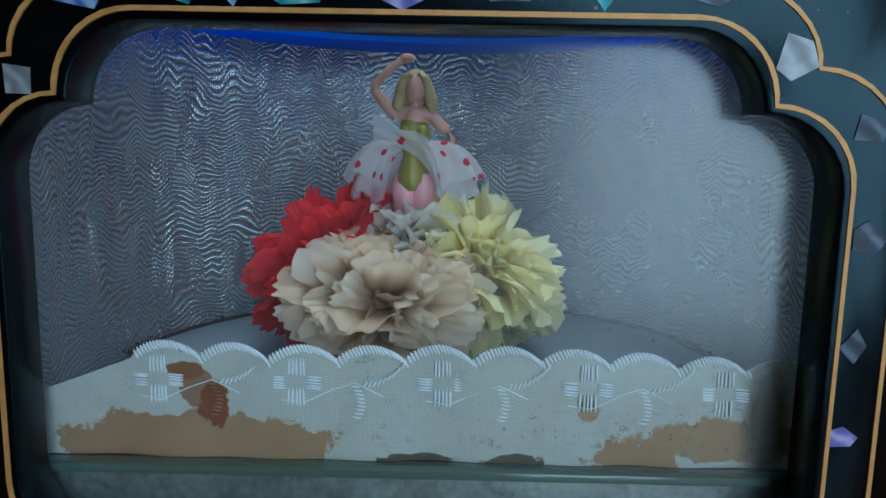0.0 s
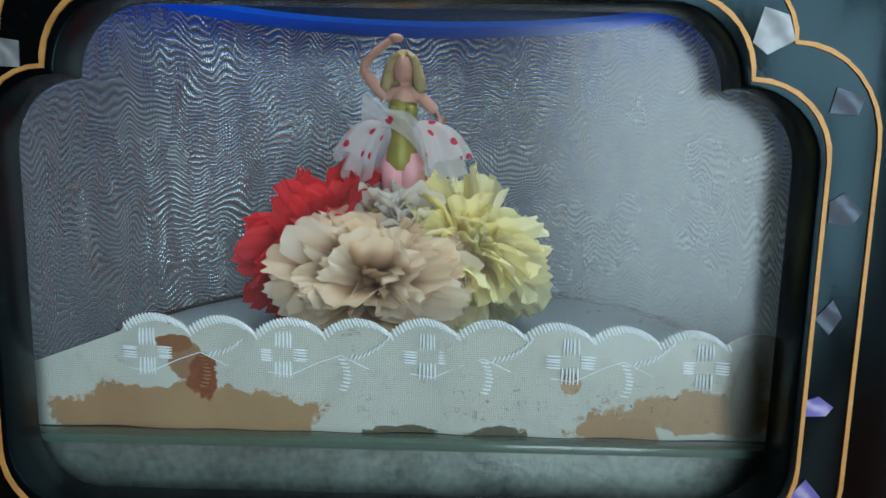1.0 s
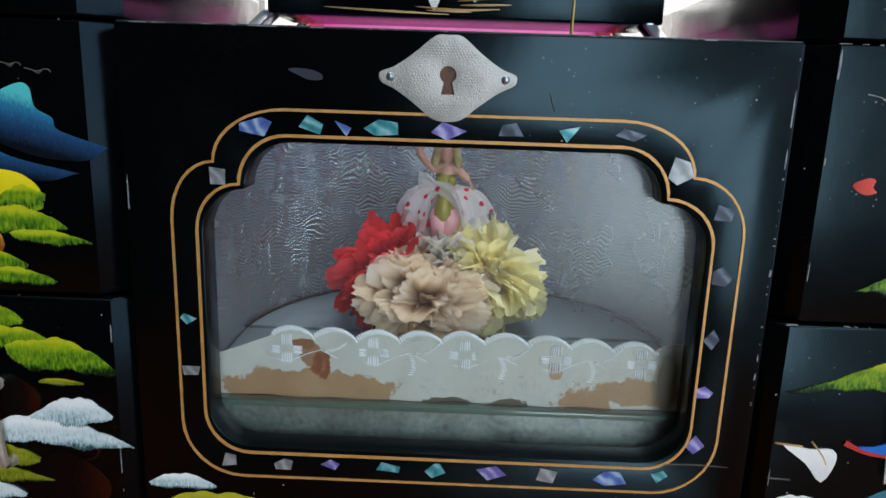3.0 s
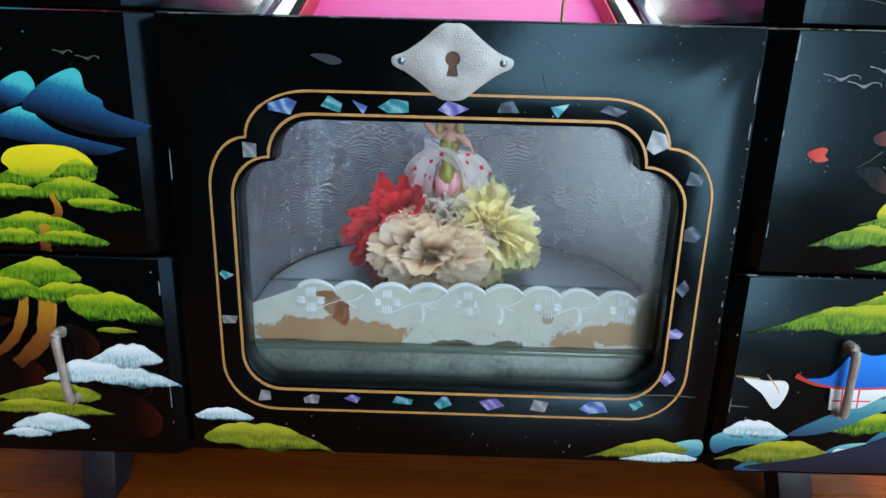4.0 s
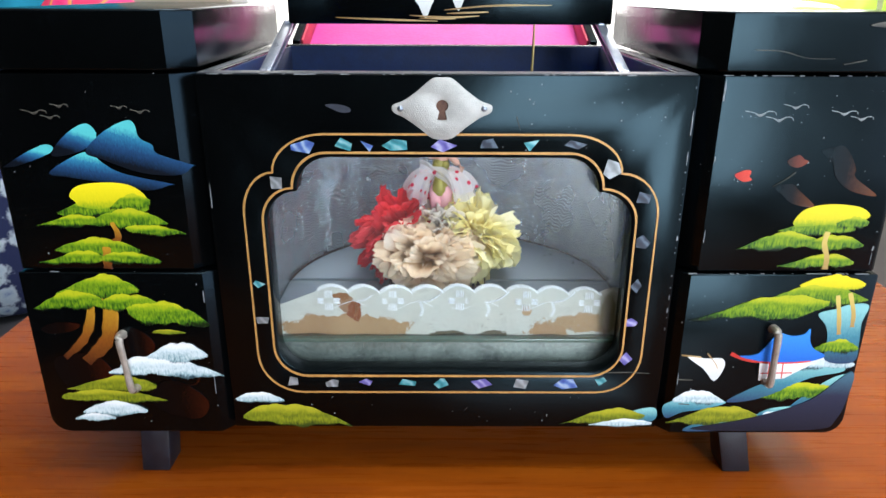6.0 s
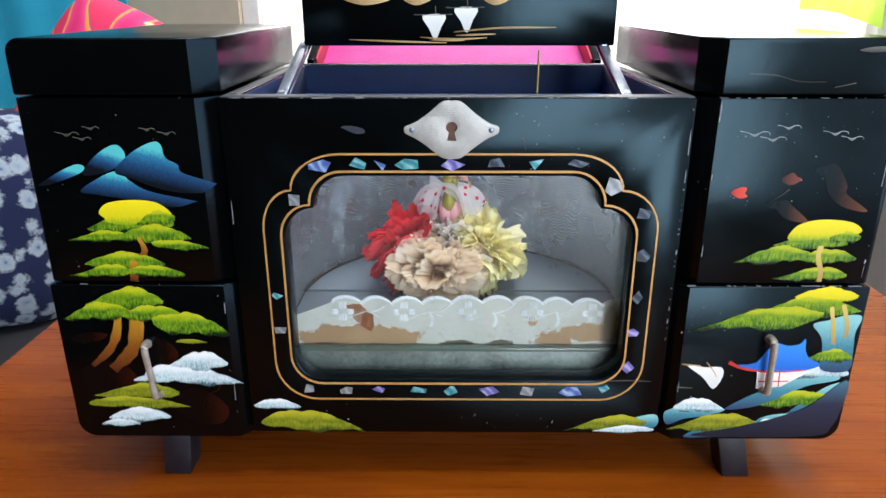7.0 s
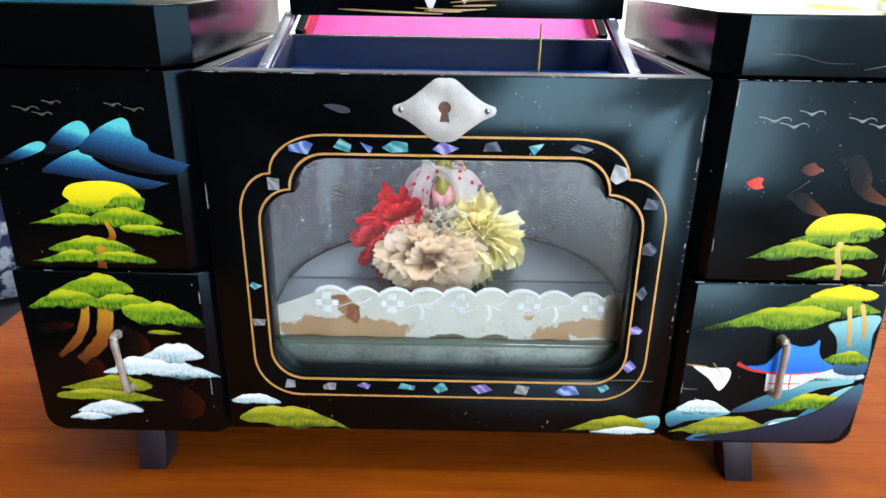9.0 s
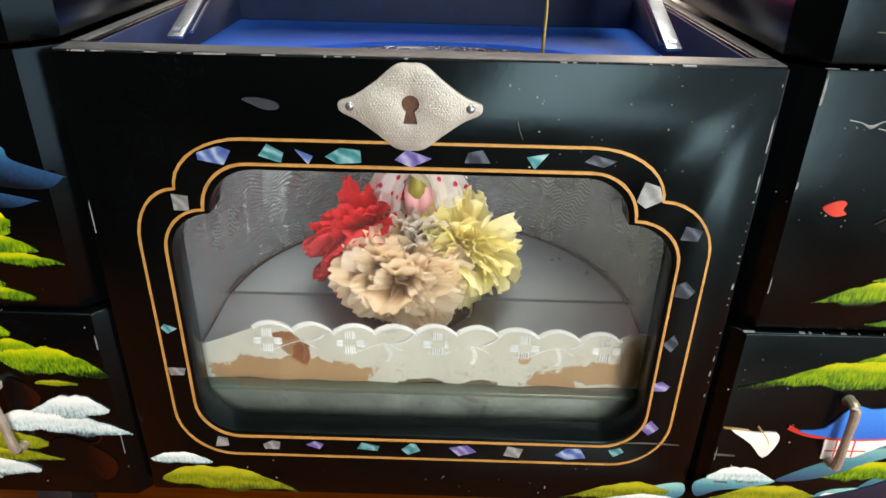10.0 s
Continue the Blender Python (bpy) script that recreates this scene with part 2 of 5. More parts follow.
def spline(pts, n=6, closed=True):
    """A smooth line through a few points."""
    out, k = [], len(pts)
    for i in range(k if closed else k - 1):
        g = lambda j: Vector(pts[j % k] if closed else pts[min(max(j, 0), k - 1)])
        p0, p1, p2, p3 = g(i - 1), g(i), g(i + 1), g(i + 2)
        for s in range(n):
            t = s / n
            out.append(tuple(0.5 * (2 * p1 + (p2 - p0) * t + (2 * p0 - 5 * p1 + 4 * p2 - p3) * t * t + (3 * p1 - p0 - 3 * p2 + p3) * t ** 3)))
    if not closed:
        out.append(tuple(pts[-1]))
    return out


def ribbon(pts, width, y0, y1, closed=True, wobble=0.12, seed=1):
    """A brushed line in the xz plane; width may be a function of the way along."""
    rnd = random.Random(seed)
    bm, rings, k = bmesh.new(), [], len(pts)
    for i, p in enumerate(pts):
        a = Vector(pts[i - 1] if closed or i else pts[0])
        b = Vector(pts[(i + 1) % k] if closed or i < k - 1 else pts[-1])
        d = (b - a).normalized()
        nrm = Vector((-d.y, d.x))
        w = width(i / max(k - 1, 1)) if callable(width) else width
        w *= 0.5 * (1 + rnd.uniform(-wobble, wobble))
        q = Vector(p)
        rings.append([bm.verts.new((*((q + nrm * s * w)[:1]), y, (q + nrm * s * w)[1])) for s, y in ((-1, y1), (-0.8, y0), (0.8, y0), (1, y1))])
    for i in range(k if closed else k - 1):
        r, s = rings[i], rings[(i + 1) % k]
        for j in range(4):
            bm.faces.new((r[j], r[(j + 1) % 4], s[(j + 1) % 4], s[j]))
    bmesh.ops.recalc_face_normals(bm, faces=bm.faces)
    return bm


def tube(pts, radius, sides=8, flat=1.0):
    """A round bar through points in space; radius may be a list."""
    bm, rings = bmesh.new(), []
    for i, p in enumerate(pts):
        d = (Vector(pts[min(i + 1, len(pts) - 1)]) - Vector(pts[max(i - 1, 0)])).normalized()
        u = d.orthogonal().normalized()
        w = d.cross(u)
        r = radius[i] if isinstance(radius, (list, tuple)) else radius
        rings.append([bm.verts.new(Vector(p) + (u * math.cos(a) + w * math.sin(a) * flat) * r) for a in (2 * math.pi * j / sides for j in range(sides))])
    for r, s in zip(rings, rings[1:]):
        for j in range(sides):
            bm.faces.new((r[j], r[(j + 1) % sides], s[(j + 1) % sides], s[j]))
    bm.faces.new(rings[0])
    bm.faces.new(rings[-1])
    bmesh.ops.recalc_face_normals(bm, faces=bm.faces)
    return bm


def arc(cx, cz, rx, rz, a0, a1, n):
    return [(cx + rx * math.cos(radians(a0 + (a1 - a0) * i / n)), cz + rz * math.sin(radians(a0 + (a1 - a0) * i / n))) for i in range(n + 1)]


def window_outline(w, top_w, cusp, top, bottom, r_top, r_side, r_bottom, mid=2.5, top_mid=2.5):
    """Half of the stepped window shape, mirrored about its middle."""
    out = []
    for side in (1, -1):
        tw = top_w + side * (top_mid - mid)
        half = arc(w - r_bottom, bottom + r_bottom, r_bottom, r_bottom, -90, 0, 8)
        half += arc(tw, cusp - r_side, w - tw, r_side, 0, 90, 8)
        half += arc(tw - r_top, cusp, r_top, top - cusp, 8, 90, 8)
        out += [(mid + x, z) for x, z in half] if side == 1 else [(mid - x, z) for x, z in reversed(half)]
    return out


# ---- the room ----
def room():
    dim = surface("pale_grey_plaster", (0.32, 0.315, 0.31), (0.38, 0.375, 0.37), 4, (0.7, 0.9), 0, 0.2, 0.002)
    # for unseen walls: dark so the lacquer mirrors black and little light bounces
    dark = surface("dark_unseen_wall", (0.020, 0.014, 0.010), (0.034, 0.024, 0.017), 5, (0.6, 0.8), 0, 0.2, 0.002)
    wall = surface("cream_plaster", (0.44, 0.37, 0.27), (0.52, 0.45, 0.34), 4, (0.7, 0.9), 0, 0.2, 0.002)
    white = surface("white_gloss_paint", (0.72, 0.72, 0.70), (0.8, 0.8, 0.78), 12, (0.3, 0.45))
    boards = surface("dark_floorboards", (0.07, 0.035, 0.02), (0.13, 0.065, 0.03), 6, (0.35, 0.5))
    x0, x1, y0, y1, z0, z1 = -1600, 1250, -2000, 1700, -750, 1700

    def setting(name, bm, mat, label, cat):
        return tagged(part(name, bm, mat), label, cat, "", "structure")

    setting("floor", block(x0, x1, y0, y1, z0 - 60, z0, edge=0), boards, "dark brown wooden floorboards of the room", "floor")
    # unseen ceiling, its opening added to go with the overhead fill
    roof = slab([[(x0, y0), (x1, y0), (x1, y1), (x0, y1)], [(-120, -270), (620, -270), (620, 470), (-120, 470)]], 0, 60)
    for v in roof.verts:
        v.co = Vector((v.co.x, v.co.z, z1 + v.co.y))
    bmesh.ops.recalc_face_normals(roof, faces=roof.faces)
    setting("ceiling", roof, white, "white painted ceiling with an opening added for the overhead fill", "ceiling")
    setting("wall_west", block(x0 - 100, x0, y0, y1, z0, z1, edge=0), dark, "plain unseen wall kept dark brown for black reflections", "wall")
    south = slab([[(x0 - 100, z0), (300, z0), (300, 1500), (1180, 1500), (1180, z0), (x1 + 100, z0), (x1 + 100, z1), (x0 - 100, z1)]], y0 - 100, y0)
    setting("wall_south", south, dark, "plain unseen wall kept dark brown for black reflections with a glazed door", "wall")
    hole = [(-560, 110 - 300), (1200, 110 - 300), (1200, 1330), (-560, 1330)]
    setting("wall_north", slab([[(x0 - 100, z0), (x1 + 100, z0), (x1 + 100, z1), (x0 - 100, z1)], hole], y1, y1 + 120), wall,
            "cream plastered wall with a wide bright window", "wall")
    east = slab([[(y0, z0), (y1, z0), (y1, z1), (y0, z1)], [(-1050, -300), (-150, -300), (-150, 1100), (-1050, 1100)]], -100, 0)
    for v in east.verts:
        v.co = Vector((x1 - v.co.y, v.co.x, v.co.z))
    bmesh.ops.recalc_face_normals(east, faces=east.faces)
    setting("wall_east", east, dim, "pale grey plastered wall with a side window", "wall")
    win2 = thing("window_2", "white framed side window onto a blue sky", "window", (1300, -600, 400), kind="structure")
    for nm, a, b, c, d in (("window_frame", -450, 450, -700, -655), ("window_frame", -450, 450, 655, 700), ("window_frame", -450, -405, -654, 654),
                           ("window_frame", 405, 450, -654, 654), ("mullion", -20, 20, -654, 654)):
        part(nm, block(-30, 30, a, b, c, d, edge=4), white, win2)
    win = thing("window_1", "wide white framed window full of bright daylight", "window", (320, 1760, 570), kind="structure")
    for nm, a, b, c, d in (("window_frame", -880, 880, -760, -715), ("window_frame", -880, 880, 715, 760), ("window_frame", -880, -835, -714, 714),
                           ("window_frame", 835, 880, -714, 714), ("mullion", -510, -470, -714, 714)):
        part(nm, block(a, b, -30, 30, c, d, edge=4), white, win)
    part("window_sill", block(-900, 900, -150, -31, -790, -760, edge=6), white, win)
    door = thing("door_1", "white framed glazed door onto blue daylight", "door", (740, -2050, 0), kind="structure")
    for nm, a, b, c, d in (("door_frame", -440, -395, -750, 1500), ("door_frame", 395, 440, -750, 1500), ("door_frame", -394, 394, 1450, 1500),
                           ("door_rail", -394, 394, -750, -640), ("mullion", -18, 18, -639, 1449)):
        part(nm, block(a, b, -30, 30, c, d, edge=4), white, door)
    # the bright garden beyond the glass
    m, nt, p = principled("garden_glare")
    v = coords(nt)
    haze = ramp(nt, noise_tex(nt, v, 0.7, 3), [(0.4, (1.0, 1.0, 0.97)), (0.7, (0.93, 1.0, 0.80))])
    nt.links.new(haze, p.inputs["Emission Color"])
    p.inputs["Emission Strength"].default_value = 2.6
    p.inputs["Base Color"].default_value = (0.1, 0.1, 0.1, 1)
    tagged(part("backdrop", block(-3500, 5000, 3600, 3620, -1500, 3500, edge=0), m), "overexposed sunlit garden outside the window", "backdrop", "", "structure")


room()


# ---- the table ----
def table():
    t = thing("table", "orange varnished wooden table with straight grain", "table", (20, -60, 0))
    top = block(-262, 268, -80, 420, -24, 0, edge=2.5, segments=3)
    part("tabletop", top, WOOD, t)
    for x in (-225, 231):
        for y in (-45, 380):
            part("leg", block(x - 24, x + 24, y - 24, y + 24, -750, -85, edge=3), WOOD, t)
    for y in (-45, 380):
        part("apron", block(-200, 206, y - 10, y + 10, -84, -25, edge=1.5), WOOD, t)
    for x in (-225, 231):
        part("apron", block(x - 10, x + 10, -20, 355, -84, -25, edge=1.5), WOOD, t)


table()


# ---- the jewellery box ----
BOX = thing("music_jewellery_box", "black lacquered music jewellery box painted with pines, lid open", "jewellery box")
L0, L1, C0, C1, R0, R1 = -149.5, -80.0, -79.4, 82.8, 83.4, 154.5
FLOOR_Z, TOP_Z, DEPTH = 20.0, 153.0, 134.0
INNER = (64.4, 52.8, 115.4, 127.6, 42.6, 12, 12, 12, 2.7, 2.0)
OUTER = (71.1, 58.8, 120.8, 133.8, 35.6, 18, 15, 16, 3.2, 1.8)


def carcass():
    opening = window_outline(62.9, 51.2, 114.2, 126.0, 44.2, 11.5, 11.5, 11, 2.7, 2.0)
    front = part("front_panel", slab([[(C0, FLOOR_Z), (C1, FLOOR_Z), (C1, TOP_Z), (C0, TOP_Z)], opening], 0, 8.5, 0.5), LACQUER, BOX,
                 "black lacquered front panel around the stage window")
    part("gold_line", ribbon(window_outline(*INNER), 0.9, -0.3, 0.4, True, 0.14, 3), GOLD, front, "thin gold painted line")
    part("gold_line", ribbon(window_outline(*OUTER), 0.82, -0.3, 0.4, True, 0.14, 4), GOLD, front, "thin gold painted line")
    part("top_edge", block(C0 + 0.4, C1 - 0.4, 0.8, 8.0, TOP_Z + 0.05, TOP_Z + 0.35, edge=0.1), SCUFF, front, "scuffed top edge")
    part("bottom_board", block(L0 + 4, R1 - 4, 9, DEPTH, FLOOR_Z, FLOOR_Z + 5), LACQUER, BOX)
    part("back_wall", block(L0, R1, DEPTH - 6, DEPTH, FLOOR_Z, TOP_Z), LACQUER, BOX)
    for x0, x1 in ((C0, C0 + 4.4), (C1 - 4.4, C1)):
        wallp = part("partition", block(x0, x1, 8.8, DEPTH - 6.3, FLOOR_Z + 5.2, TOP_Z), LACQUER, BOX)
        part("partition_top", block(x0 + 0.5, x1 - 0.5, 9.2, DEPTH - 6.8, TOP_Z + 0.03, TOP_Z + 0.4, edge=0.1), SCUFF, wallp, "scuffed grey top edge")
    for side, x0, x1, inner, outer in (("l", L0, L1, L1, L0), ("r", R0, R1, R0, R1)):
        part("tower_cabinet", block(x0, x1, 0, DEPTH - 6.4, 85.4, TOP_Z, (({"x": inner, "y": 0}, 7.5, 1), ({"x": outer, "y": 0}, 3, 4)), 0.5), LACQUER, BOX)
        part("tower_base", block(x0 + 1, x1 - 1, 6.4, DEPTH - 6.4, FLOOR_Z + 5.2, 84.6, (), 0.5), LACQUER, BOX)
        part("tower_lid", block(x0 + 0.4, x1 - 0.4, 0.3, DEPTH - 6, TOP_Z + 0.9, 172.6,
                                (({"x": inner + (-0.4 if side == "l" else 0.4), "y": 0.3}, 7.5, 1),
                                 ({"x": outer + (0.4 if side == "l" else -0.4), "z": 172.6}, 5, 5)), 0.8, 3), LACQUER, BOX)
    # feet, splayed outwards
    for x, lean in ((-110.5, -2), (112.5, 4.5)):
        bm = block(x - 5.5, x + 5.5, -1.2, 11, 0, FLOOR_Z - 0.2, (), 0.6)
        for v in bm.verts:
            v.co.x += lean * (1 - v.co.z / FLOOR_Z)
        part("foot", bm, FOOT, BOX)
        bm = block(x - 5.5, x + 5.5, DEPTH - 14, DEPTH - 3, 0, FLOOR_Z - 0.2, (), 0.6)
        for v in bm.verts:
            v.co.x += lean * (1 - v.co.z / FLOOR_Z)
        part("foot", bm, FOOT, BOX)
    return front


FRONT = carcass()


def door(x0, x1, inner, outer, name_label):
    return part("cabinet_door", block(x0, x1, -1.5, 6, FLOOR_Z - 1.5, 84.8, (({"x": inner, "y": -1.5}, 5, 1), ({"x": outer, "z": FLOOR_Z - 1.5}, 7, 6)), 0.6, 3),
                LACQUER, BOX, name_label)


def wear(parent, x0, x1, y0, y1, z, seed, share=0.5):
    """Short pale chips along an edge, with the edge's glint put into their colour."""
    rnd = random.Random(seed)
    bm, x = bmesh.new(), x0
    while x < x1 - 1:
        w = min(rnd.choice((0.3, 0.5, 0.8, 1.5, 3, 7)), x1 - x)
        if rnd.random() < share:
            b = block(x, x + w, y0 + rnd.uniform(0, 0.2), y1, z - rnd.uniform(0.04, 0.26), z + 0.1, edge=0.05, segments=1)
            me = bpy.data.meshes.new("t")
            b.to_mesh(me)
            b.free()
            bm.from_mesh(me)
            bpy.data.meshes.remove(me)
        x += w + rnd.uniform(0.2, 5)
    tagged(part("worn_edge_glint", bm, EDGE, parent, "pale chipped edge with its glint coloured in"), kind="stuff")


DOOR_L = door(L0 + 0.3, L1 + 0.6, L1 + 0.6, L0 + 0.3, "black lacquered cabinet door painted with a pine and snow")
wear(DOOR_L, L0 + 4, L1 - 4, -1.2, -0.2, 84.75, 3, 0.25)
DOOR_R = door(R0 - 0.2, R1, R0 - 0.2, R1, "black lacquered cabinet door painted with a temple and sea")


# larger share on the right paints the brighter glint of that side
wear(DOOR_R, R0 + 4, R1 - 3, -1.2, -0.2, 84.75, 5, 0.85)
wear(FRONT, C0 + 1, C1 - 1, -0.05, 0.8, TOP_Z + 0.02, 7)
for ob, x0, x1, k in zip([o for o in BOX.children if o.name.startswith("tower_cabinet")], (L0 + 3, R0 + 7), (L1 - 7, R1 - 3), (9, 10)):
    wear(ob, x0, x1, -0.05, 0.6, TOP_Z + 0.1, k, 0.2 if k == 9 else 0.9)


def wear_upright(parent, x, z0, z1, face, seed, share=0.6):
    """Pale rubbed marks down an upright edge, its glint put into their colour."""
    rnd = random.Random(seed)
    bm, z = bmesh.new(), z0
    while z < z1 - 1:
        h = min(rnd.choice((0.3, 0.5, 0.9, 2, 5, 9)), z1 - z)
        if rnd.random() < share:
            w, dx = rnd.uniform(0.10, 0.32), rnd.uniform(-0.12, 0.12)
            ring = [(x + dx - w, z), (x + dx + w * 0.6, z + 0.1), (x + dx + w, z + h * 0.6), (x + dx + w * 0.2, z + h), (x + dx - w * 0.8, z + h * 0.8)]
            front = [bm.verts.new((a, face - 0.10, b)) for a, b in ring]
            back = [bm.verts.new((a, face + 0.05, b)) for a, b in ring]
            bm.faces.new(front)
            for i in range(5):
                bm.faces.new((front[i], front[(i + 1) % 5], back[(i + 1) % 5], back[i]))
        z += h + rnd.uniform(0.2, 4)
    bmesh.ops.recalc_face_normals(bm, faces=bm.faces)
    tagged(part("worn_edge_glint", bm, EDGE, parent, "pale chipped edge with its glint coloured in"), kind="stuff")


wear_upright(FRONT, C1 - 0.9, 62, 152, 0.0, 31, 0.75)
wear_upright(FRONT, C0 + 0.9, 96, 152, 0.0, 32, 0.3)
right_tower = [o for o in BOX.children if o.name.startswith("tower_cabinet")][1]
wear_upright(right_tower, R0 + 7.9, 96, 152, 0.0, 33, 0.35)
wear_upright(right_tower, R1 - 3.4, 88, 152, 0.0, 34, 0.5)
wear_upright(DOOR_R, R0 + 5.2, 40, 84, -1.5, 35, 0.45)
wear_upright(DOOR_L, L1 - 4.8, 30, 84, -1.5, 36, 0.35)


def upper_compartment():
    n = 40
    # blue card with a round hole above the stage
    hole = arc(5, 52, 60, 41, 0, 360, n)[:-1]
    bm = slab([[(C0 + 4.6, 9), (C1 - 4.6, 9), (C1 - 4.6, DEPTH - 6.2), (C0 + 4.6, DEPTH - 6.2)], hole], 0, 1.4)
    for v in bm.verts:
        v.co = Vector((v.co.x, v.co.z, 137.0 + v.co.y))
    bmesh.ops.recalc_face_normals(bm, faces=bm.faces)
    part("compartment_floor", bm, BLUE_CARD, BOX, "bright blue card floor with a round hole")
    part("lining", block(C0 + 4.6, C1 - 4.6, DEPTH - 7.2, DEPTH - 6.2, 138.6, TOP_Z - 0.5, edge=0.2), NAVY, BOX, "dark navy lining")
    for x in (C0 + 4.5, C1 - 5.3):
        part("lining", block(x, x + 0.8, 9, DEPTH - 7.4, 138.6, TOP_Z - 0.6, edge=0.2), NAVY, BOX, "dark navy lining")
    part("stop_wire", tube([(30, 11.5, 139), (30, 11.4, 152), (30.2, 11.6, 161), (30.1, 11.4, 168)], [0.45, 0.45, 0.4, 0.3]), BRASS, BOX, "thin brass stop wire of the music works")
    # raised tray
    tray = part("raised_tray", block(-66.5, 73.5, 88, 126, 164.5, 203, (), 0.8, 3), LACQUER, BOX, "black lacquered raised tray with painted sailing boats")
    part("seam", block(-66.8, 73.8, 87.6, 89, 185.4, 186.1, edge=0.1), EDGE, tray, "scuffed pale seam line")
    # lid folded far back, a shallow box lined with satin
    tilt = Matrix.Translation((0, DEPTH + 1.5, 154.5)) @ pose(0, 0, 0, -70)

    def lid_part(name, bm, mat, parent, label=""):
        bmesh.ops.transform(bm, matrix=tilt, verts=bm.verts)
        return part(name, bm, mat, parent, label)

    lid = lid_part("main_lid", block(-75.5, 78.5, 12, 17, 0, 122, (), 1.0, 3), LACQUER, BOX, "open black lid lined with pink satin")
    for x0, x1 in ((-75.5, -71.5), (74.5, 78.5)):
        lid_part("lid_side", block(x0, x1, 0, 11.8, 0.2, 122, (), 0.6), LACQUER, lid)
    lid_part("lid_front", block(-71.3, 74.3, 0, 11.8, 118, 122, (), 0.6), LACQUER, lid)
    lid_part("lid_rim", block(-71.3, 74.3, 6, 11.8, 0.2, 3, (), 0.4), EDGE, lid, "pale scuffed rim")
    lid_part("satin_lining", block(-71.2, 74.2, 10.6, 11.8, 3.2, 117.8, (), 0.3), PINK, lid, "bright pink satin lining")
    for x0, x1 in ((-71.4, -70.4), (73.4, 74.4)):
        lid_part("satin_side", block(x0, x1, 1, 10.4, 3.2, 117.6, (), 0.2), surface("red_satin", (0.62, 0.04, 0.07), (0.75, 0.08, 0.12), 60, (0.4, 0.6)), lid, "red satin side strip")
    for x in (-68.5, 70.5):
        for k in (0, 1):
            a, b = Vector((x, 44 + 8 * k, 147.5)), Vector((x + (1.5 if x < 0 else -1.5), 92 + 9 * k, 165.5))
            d = (b - a).normalized()
            bm = block(-2.2, 2.2, -0.5, 0.5, 0, (b - a).length, (), 0.25)
            m = d.to_track_quat("Z", "X").to_matrix().to_4x4() @ pose(0, 0, 0, 0, 0, 90)
            bmesh.ops.transform(bm, matrix=Matrix.Translation(a) @ m, verts=bm.verts)
            arm = part("lift_arm", bm, STEEL, BOX, "flat steel lifting arm")
            for q in (a + d * 3, b - d * 3):
                part("rivet", tube([q + Vector((-1.1, 0, 0)), q + Vector((1.1, 0, 0))], 1.3, 10), STEEL, arm)


upper_compartment()


